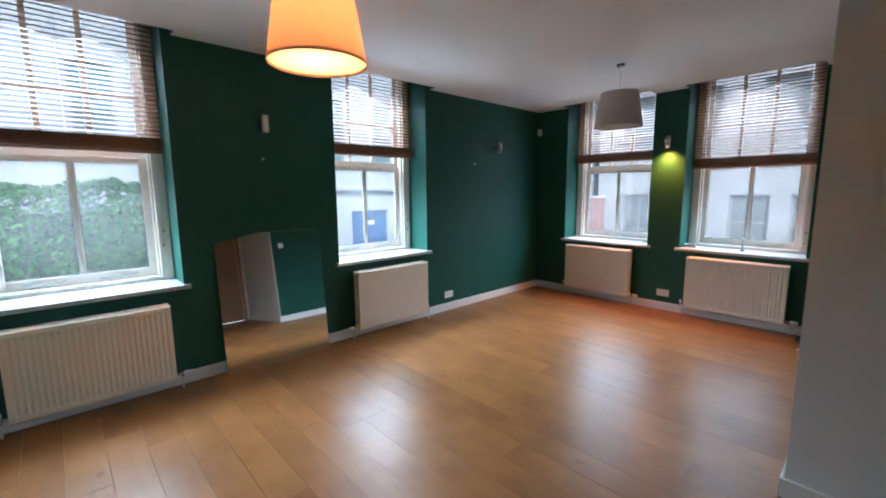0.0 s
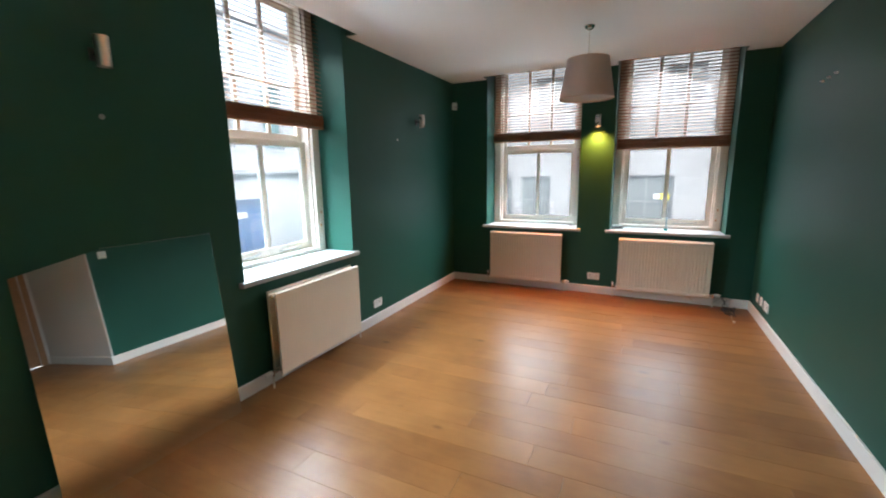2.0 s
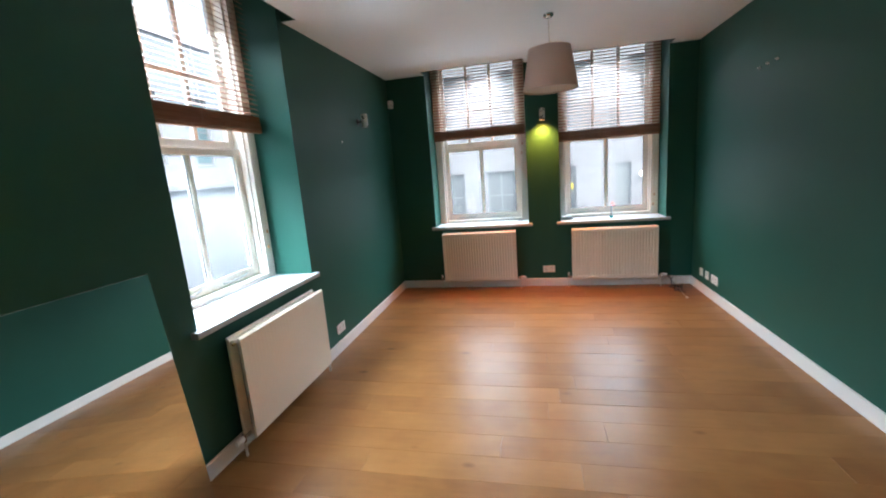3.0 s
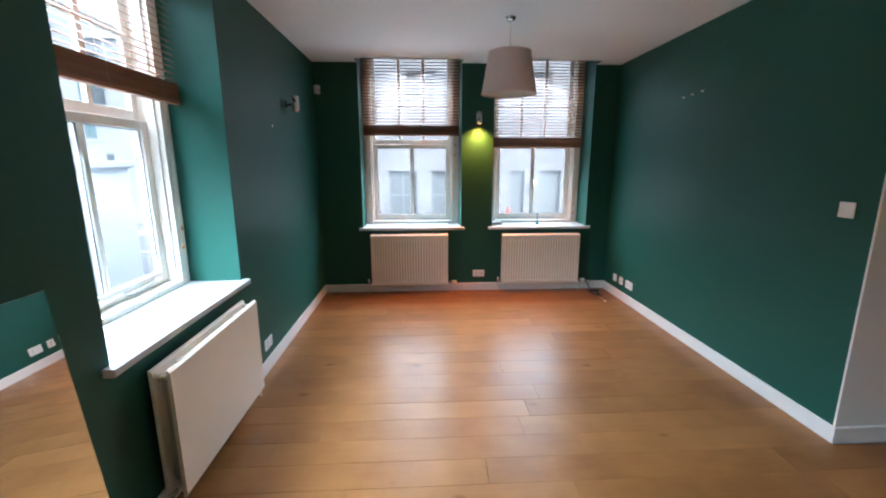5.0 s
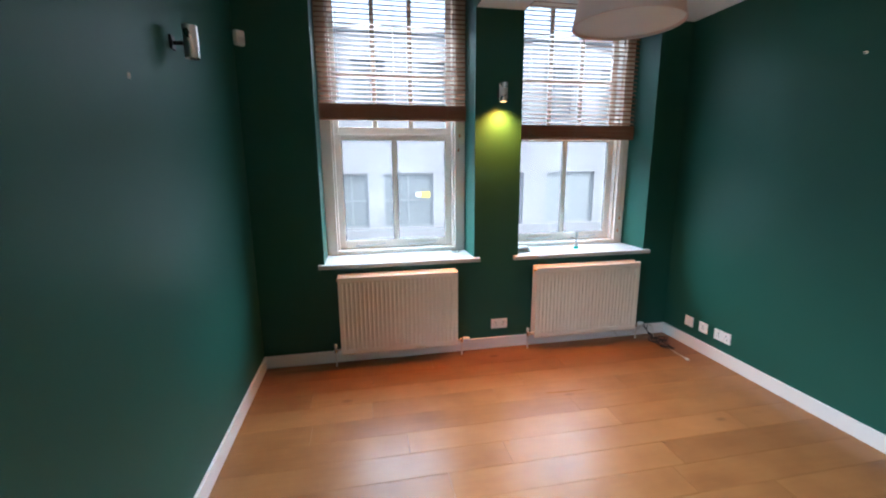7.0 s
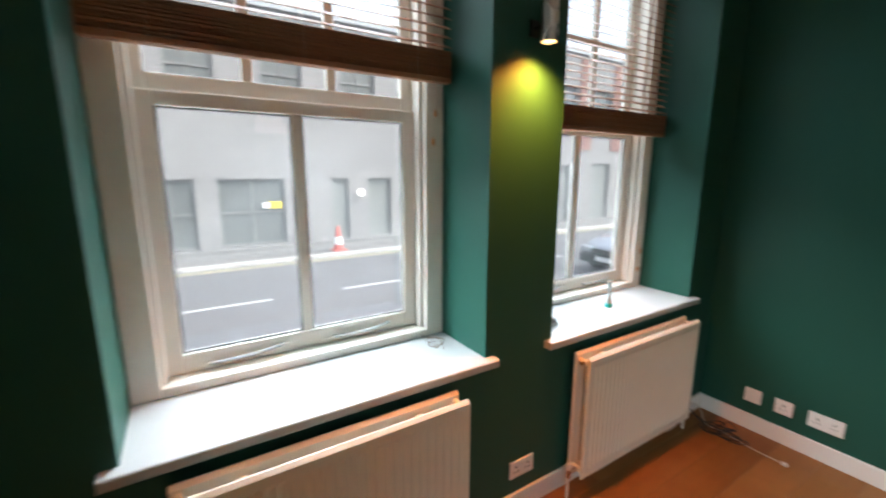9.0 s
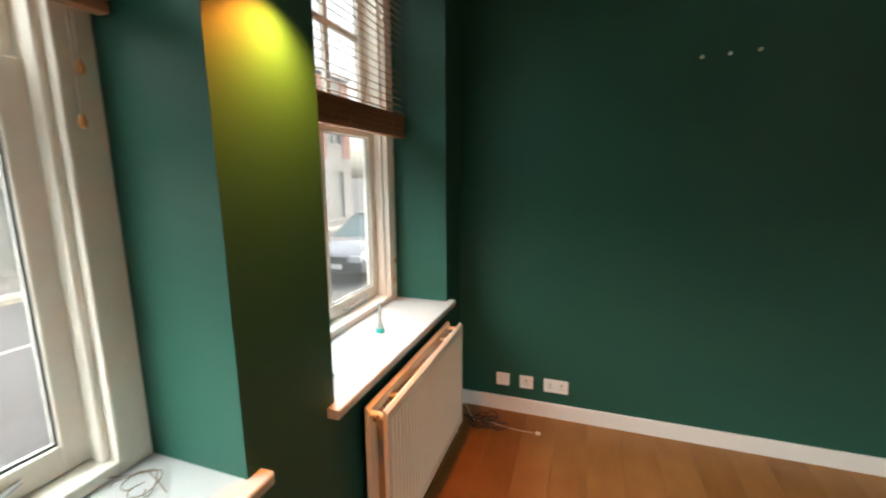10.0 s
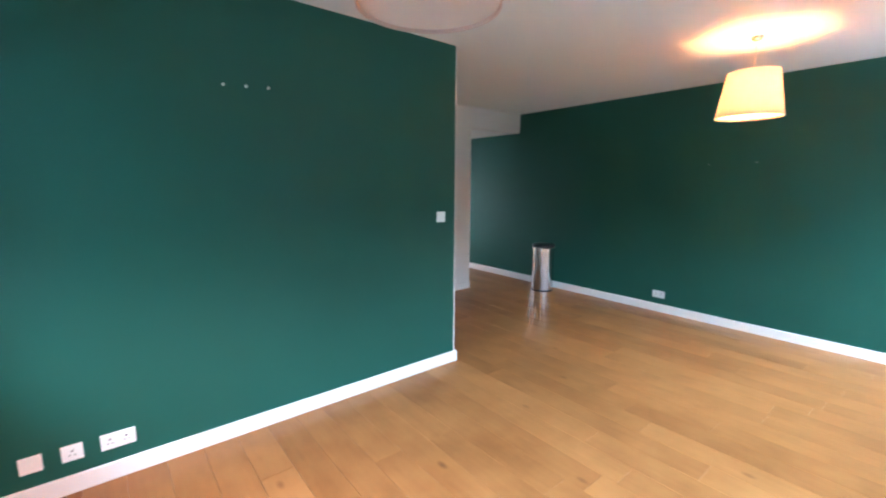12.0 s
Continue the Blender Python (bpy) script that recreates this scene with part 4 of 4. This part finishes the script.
brick_openings = [(x, x + 1.3, z, z + 2.0, "window") for x in (1.0, 3.4, 5.8) for z in (4.0,)] + [(1.0, 2.0, 0.05, 2.6, "shutter"), (3.6, 4.9, 0.05, 2.7, "shutter"), (6.2, 7.2, 0.05, 2.6, "shutter")]
brick = building("brick_building", "pale corner building with red brick upper piers", pose(FRONT - 0.4, -10.4, STREET + 0.1, 0, 0, -90), 8, 7.4, 8, brick_openings, RENDERED, DARK_GLASS)
for x0, x1 in ((0.05, 0.9), (2.4, 3.3), (4.8, 5.7), (7.2, 7.95)):
    part("brick_pier", boxes((x0, x1, -0.06, -0.002, 3.3, 7.3), bevel=0.01), RED_BRICK, brick, "red brick pier")
building("pale_building", "white rendered building further up the street", pose(FRONT, 30, STREET + 0.1, 0, 0, -90), 20.8, 7, 8, [(x, x + 1.4, z, z + 2.0, "window") for x in (2, 6, 10, 14, 18) for z in (0.8, 4.6)], STUCCO, DARK_GLASS)

grille = thing("window_grille", "grey iron bars in front of a street window", "window grille", pose(FRONT - 0.04, 7.7, STREET + 0.1, 0, 0, -90))
part("rail", boxes((0, 1.4, -0.02, 0.0, 1.2, 1.23), (0, 1.4, -0.02, 0.0, 2.1, 2.13)), SHUTTER, grille)
for k in range(12):
    part("bar", rod(bmesh.new(), (0.05 + k * 0.118, -0.01, 1.15), (0.05 + k * 0.118, -0.01, 2.2), 0.014, 8), SHUTTER, grille)
corner = thing("brick_pier", "red brick pier on the far pavement", "pier", pose(FRONT - 0.36, 8.45, STREET + 0.1))
part("shaft", boxes((0, 0.34, 0, 0.5, 0, 1.95), bevel=0.01), RED_BRICK, corner)
part("cap", boxes((-0.03, 0.35, -0.03, 0.53, 1.95, 2.03), bevel=0.015), COPING, corner, "grey stone cap")

sign = thing("wall_sign", "small yellow and white sign on the far wall", "sign", pose(FRONT - 0.02, 0.58, 0.42, 0, 0, -90))
part("board", boxes((0, 0.34, 0, 0.02, 0, 0.22), bevel=0.004), SIGN_YELLOW, sign)
part("panel", boxes((-0.2, -0.002, 0, 0.018, 0.02, 0.2), bevel=0.004), PLASTIC, sign, "white panel")

street_light = thing("wall_lantern", "round lit lantern on the far wall", "wall lamp", pose(FRONT, -2.34, 0.72))
part("globe", lathe(bmesh.new(), [(0.001, 0.0), (0.08, 0.03), (0.13, 0.13), (0.08, 0.23), (0.001, 0.26)], 20, (-0.15, 0, 0)), glow_material("lantern_glow", (1, 0.95, 0.85), 0.6), street_light, soft=True)
part("bracket", boxes((-0.16, 0.0, -0.02, 0.02, -0.03, 0.0)), BLACK, street_light)


def traffic_cone():
    t = thing("traffic_cone", "red and white traffic cone at the kerb", "traffic cone", pose(13.75, -0.95, STREET + 0.1))
    part("base", boxes((-0.2, 0.2, -0.2, 0.2, 0, 0.04), bevel=0.015), CONE_RED, t)
    part("body", lathe(bmesh.new(), [(0.15, 0.04), (0.04, 0.72), (0.03, 0.73), (0.001, 0.73)], 24), CONE_RED, t, soft=True)
    part("band", lathe(bmesh.new(), [(0.13, 0.2), (0.094, 0.42)], 24), PLASTIC, t, "white reflective band", soft=True)


traffic_cone()


def parked_car(m):
    """A saloon car, front towards +y, built from cross-sections."""
    t = thing("parked_car", "silver car parked at the kerb facing the window", "car", m)
    rows = [(2.15, 0.42, 0.62, 0.70), (2.05, 0.30, 0.74, 0.80), (1.3, 0.22, 0.92, 0.86), (0.85, 0.22, 0.98, 0.87), (-1.3, 0.22, 1.0, 0.87), (-1.95, 0.28, 0.98, 0.82), (-2.15, 0.42, 0.8, 0.72)]
    bm = bmesh.new()
    rings = []
    for y, lo, hi, half in rows:
        prof = [(-half * 0.9, lo), (-half, lo + 0.12), (-half, hi - 0.14), (-half * 0.86, hi - 0.02), (0, hi), (half * 0.86, hi - 0.02), (half, hi - 0.14), (half, lo + 0.12), (half * 0.9, lo)]
        rings.append([bm.verts.new((x, y, z)) for x, z in prof])
    for a, b in zip(rings, rings[1:]):
        for k in range(len(a) - 1):
            bm.faces.new((a[k], a[k + 1], b[k + 1], b[k]))
        bm.faces.new((a[-1], a[0], b[0], b[-1]))
    bm.faces.new(rings[0])
    bm.faces.new(rings[-1])
    part("body", bm, CAR_SILVER, t, soft=True)
    cab = bmesh.new()
    rings = []
    for y, z, half in ((1.05, 0.955, 0.74), (0.3, 1.42, 0.58), (-0.9, 1.46, 0.58), (-1.75, 0.98, 0.72)):
        rings.append([cab.verts.new((x, y, zz)) for x, zz in ((-half, z - 0.03), (-half * 0.85, z), (half * 0.85, z), (half, z - 0.03), (half * 1.1, 0.93), (-half * 1.1, 0.93))])
    for a, b in zip(rings, rings[1:]):
        for k in range(6):
            cab.faces.new((a[k], a[(k + 1) % 6], b[(k + 1) % 6], b[k]))
    cab.faces.new(rings[0])
    cab.faces.new(rings[-1])
    part("windscreen", cab, TEAL_GLASS, t, "glazed cabin", soft=True)
    part("roof", boxes((-0.5, 0.5, -0.85, 0.26, 1.452, 1.49), bevel=0.02), CAR_SILVER, t)
    part("bumper", boxes((-0.74, 0.74, 2.08, 2.2, 0.3, 0.52), bevel=0.04), BLACK, t, "dark front bumper")
    part("grille", boxes((-0.4, 0.4, 2.1, 2.17, 0.54, 0.66), bevel=0.01), BLACK, t)
    for x in (-0.58, 0.58):
        part("headlight", boxes((x - 0.15, x + 0.15, 2.06, 2.15, 0.55, 0.69), bevel=0.03), HEADLAMP, t)
    part("number_plate", boxes((-0.26, 0.26, 2.2, 2.21, 0.38, 0.49)), PLASTIC, t)
    for x in (-0.8, 0.8):
        for y in (1.35, -1.35):
            wheel = part("wheel", rod(bmesh.new(), (x - 0.1, y, 0.31), (x + 0.1, y, 0.31), 0.31, 28), TYRE, t, soft=True)
            part("rim", rod(bmesh.new(), (x - 0.105, y, 0.31), (x + 0.105, y, 0.31), 0.19, 20), STEEL, wheel, soft=True)


parked_car(pose(7.7, -7.4, STREET, 0, 0, 0))

# ---- the yard behind the north windows ----
yard = thing("yard_wall", "white rendered yard wall with blue door and coping", "wall", pose(0, 6.1, STREET))
part("wall", boxes((-0.9, 1.18, 0, 0.25, 0, 2.42), (1.95, 3.5, 0, 0.25, 0, 2.42), (1.18, 1.95, 0, 0.25, 2.08, 2.42)), YARD_WHITE, yard)
part("coping", boxes((-0.95, 3.55, -0.06, 0.31, 2.42, 2.5), bevel=0.01), COPING, yard, "grey stone coping")
door = part("door", boxes((1.18, 1.95, 0.06, 0.12, 0, 2.08), bevel=0.004), BLUE_DOOR, yard, "blue painted door")
for z0, z1 in ((0.2, 0.95), (1.08, 1.6)):
    for x0, x1 in ((1.27, 1.53), (1.6, 1.86)):
        part("panel", boxes((x0, x1, 0.045, 0.06, z0, z1), bevel=0.006), BLUE_DOOR, door)
part("sign_plate", boxes((1.46, 1.66, 0.045, 0.058, 1.82, 1.9)), PLASTIC, door, "small white sign plate")
building("yard_building", "white building with tall teal windows beyond the yard", pose(-16, 15.0, STREET), 34, 8.0, 6,
         [(x, x + 1.0, z, z + 2.6, "window") for x in (2, 4.4, 6.8, 9.2, 11.6, 14.0, 16.4, 18.8, 21.2, 23.6, 26, 28.4, 30.8) for z in (3.4,)], STUCCO, TEAL_GLASS)
# Boards are coloured dark so gaps between the leaves don't show pale.
fence = thing("ivy_fence", "dark boarded fence behind the ivy", "fence", pose(0, 6.3, STREET))
for k in range(34):
    part("board", boxes((-6.2 + k * 0.155, -6.2 + k * 0.155 + 0.148, 0, 0.02, 0, 2.2)), FENCE, fence)


def ivy():
    rnd = random.Random(5)
    verts, faces = [], []
    for k in range(40000):
        x = rnd.uniform(-6.3, -0.85)
        top = 2.42 + 0.16 * noise.noise((x * 1.7, 0, 0)) + 0.1 * noise.noise((x * 6, 3, 0))
        z = rnd.uniform(0.15, top) if rnd.random() < 0.9 else top + rnd.uniform(0, 0.12)
        bulge = 0.12 + 0.18 * (0.5 + noise.noise((x * 1.5, z * 1.5, 7)))
        if noise.noise((x * 2.3, z * 2.3, 1)) < -0.42 and rnd.random() < 0.8:
            continue
        p = Vector((x, 6.25 - bulge * rnd.random() ** 0.4, STREET + z))
        s = rnd.uniform(0.018, 0.036)
        q = Euler((rnd.uniform(0.3, 1.5), rnd.uniform(-0.7, 0.7), rnd.uniform(-3.1, 3.1))).to_matrix()
        i = len(verts)
        for c in ((0, -1, 0), (0.75, -0.25, 0.1), (0.5, 0.5, 0), (0, 1, -0.15), (-0.5, 0.5, 0), (-0.75, -0.25, 0.1)):
            verts.append(p + q @ (Vector(c) * s))
        faces.append(tuple(range(i, i + 6)))
    me = bpy.data.meshes.new("ivy")
    me.from_pydata(verts, [], faces)
    me.materials.append(LEAF)
    tagged(new("ivy", me), "dense green ivy leaves covering the yard fence", "ivy", kind="stuff")


ivy()

# ---- floor boards ----
floor = structure("floor", boxes((XW, XE, YEND, YN, -0.12, -0.022)), SLOT, "oiled oak plank floor with knots and worn gloss", "floor")


def planks():
    rnd = random.Random(11)
    wide = 0.19
    x = XW + 0.004
    while x < XE - 0.01:
        x1 = min(x + wide, XE - 0.002)
        y = YEND + 0.003
        stop = YN - 0.003
        if x1 > 0.02:
            y = YS + 0.002
        elif x1 > XO + 0.3:
            y = YH + 0.003
        y_next = y + rnd.uniform(0.5, 2.0)
        while y < stop - 0.02:
            if stop - y_next < 0.35:
                y_next = stop
            y1 = min(y_next, stop)
            lean, drop = radians(rnd.uniform(-0.22, 0.22)), rnd.uniform(-0.0006, 0.0)
            a, b, c, d = x + 0.0005, x1 - 0.0005, y + 0.0005, y1 - 0.0005
            e = 0.0008
            z = [drop + math.tan(lean) * s for s in (-(b - a) / 2, (b - a) / 2)]
            xm, ym = (a + b) / 2, (c + d) / 2
            co = [(a - xm, c - ym, -0.02), (b - xm, c - ym, -0.02), (b - xm, d - ym, -0.02), (a - xm, d - ym, -0.02),
                  (a - xm, c - ym, z[0] - e), (b - xm, c - ym, z[1] - e), (b - xm, d - ym, z[1] - e), (a - xm, d - ym, z[0] - e),
                  (a + e - xm, c + e - ym, z[0]), (b - e - xm, c + e - ym, z[1]), (b - e - xm, d - e - ym, z[1]), (a + e - xm, d - e - ym, z[0])]
            fs = [(0, 1, 5, 4), (1, 2, 6, 5), (2, 3, 7, 6), (3, 0, 4, 7), (4, 5, 9, 8), (5, 6, 10, 9), (6, 7, 11, 10), (7, 4, 8, 11), (8, 9, 10, 11)]
            me = bpy.data.meshes.new("plank")
            me.from_pydata(co, [], fs)
            me.materials.append(OAK)
            ob = new("plank", me)
            ob.location = (xm, ym, -0.0005)
            ob.parent = floor
            y, y_next = y1, y1 + rnd.uniform(0.7, 1.9)
        x = x1


planks()
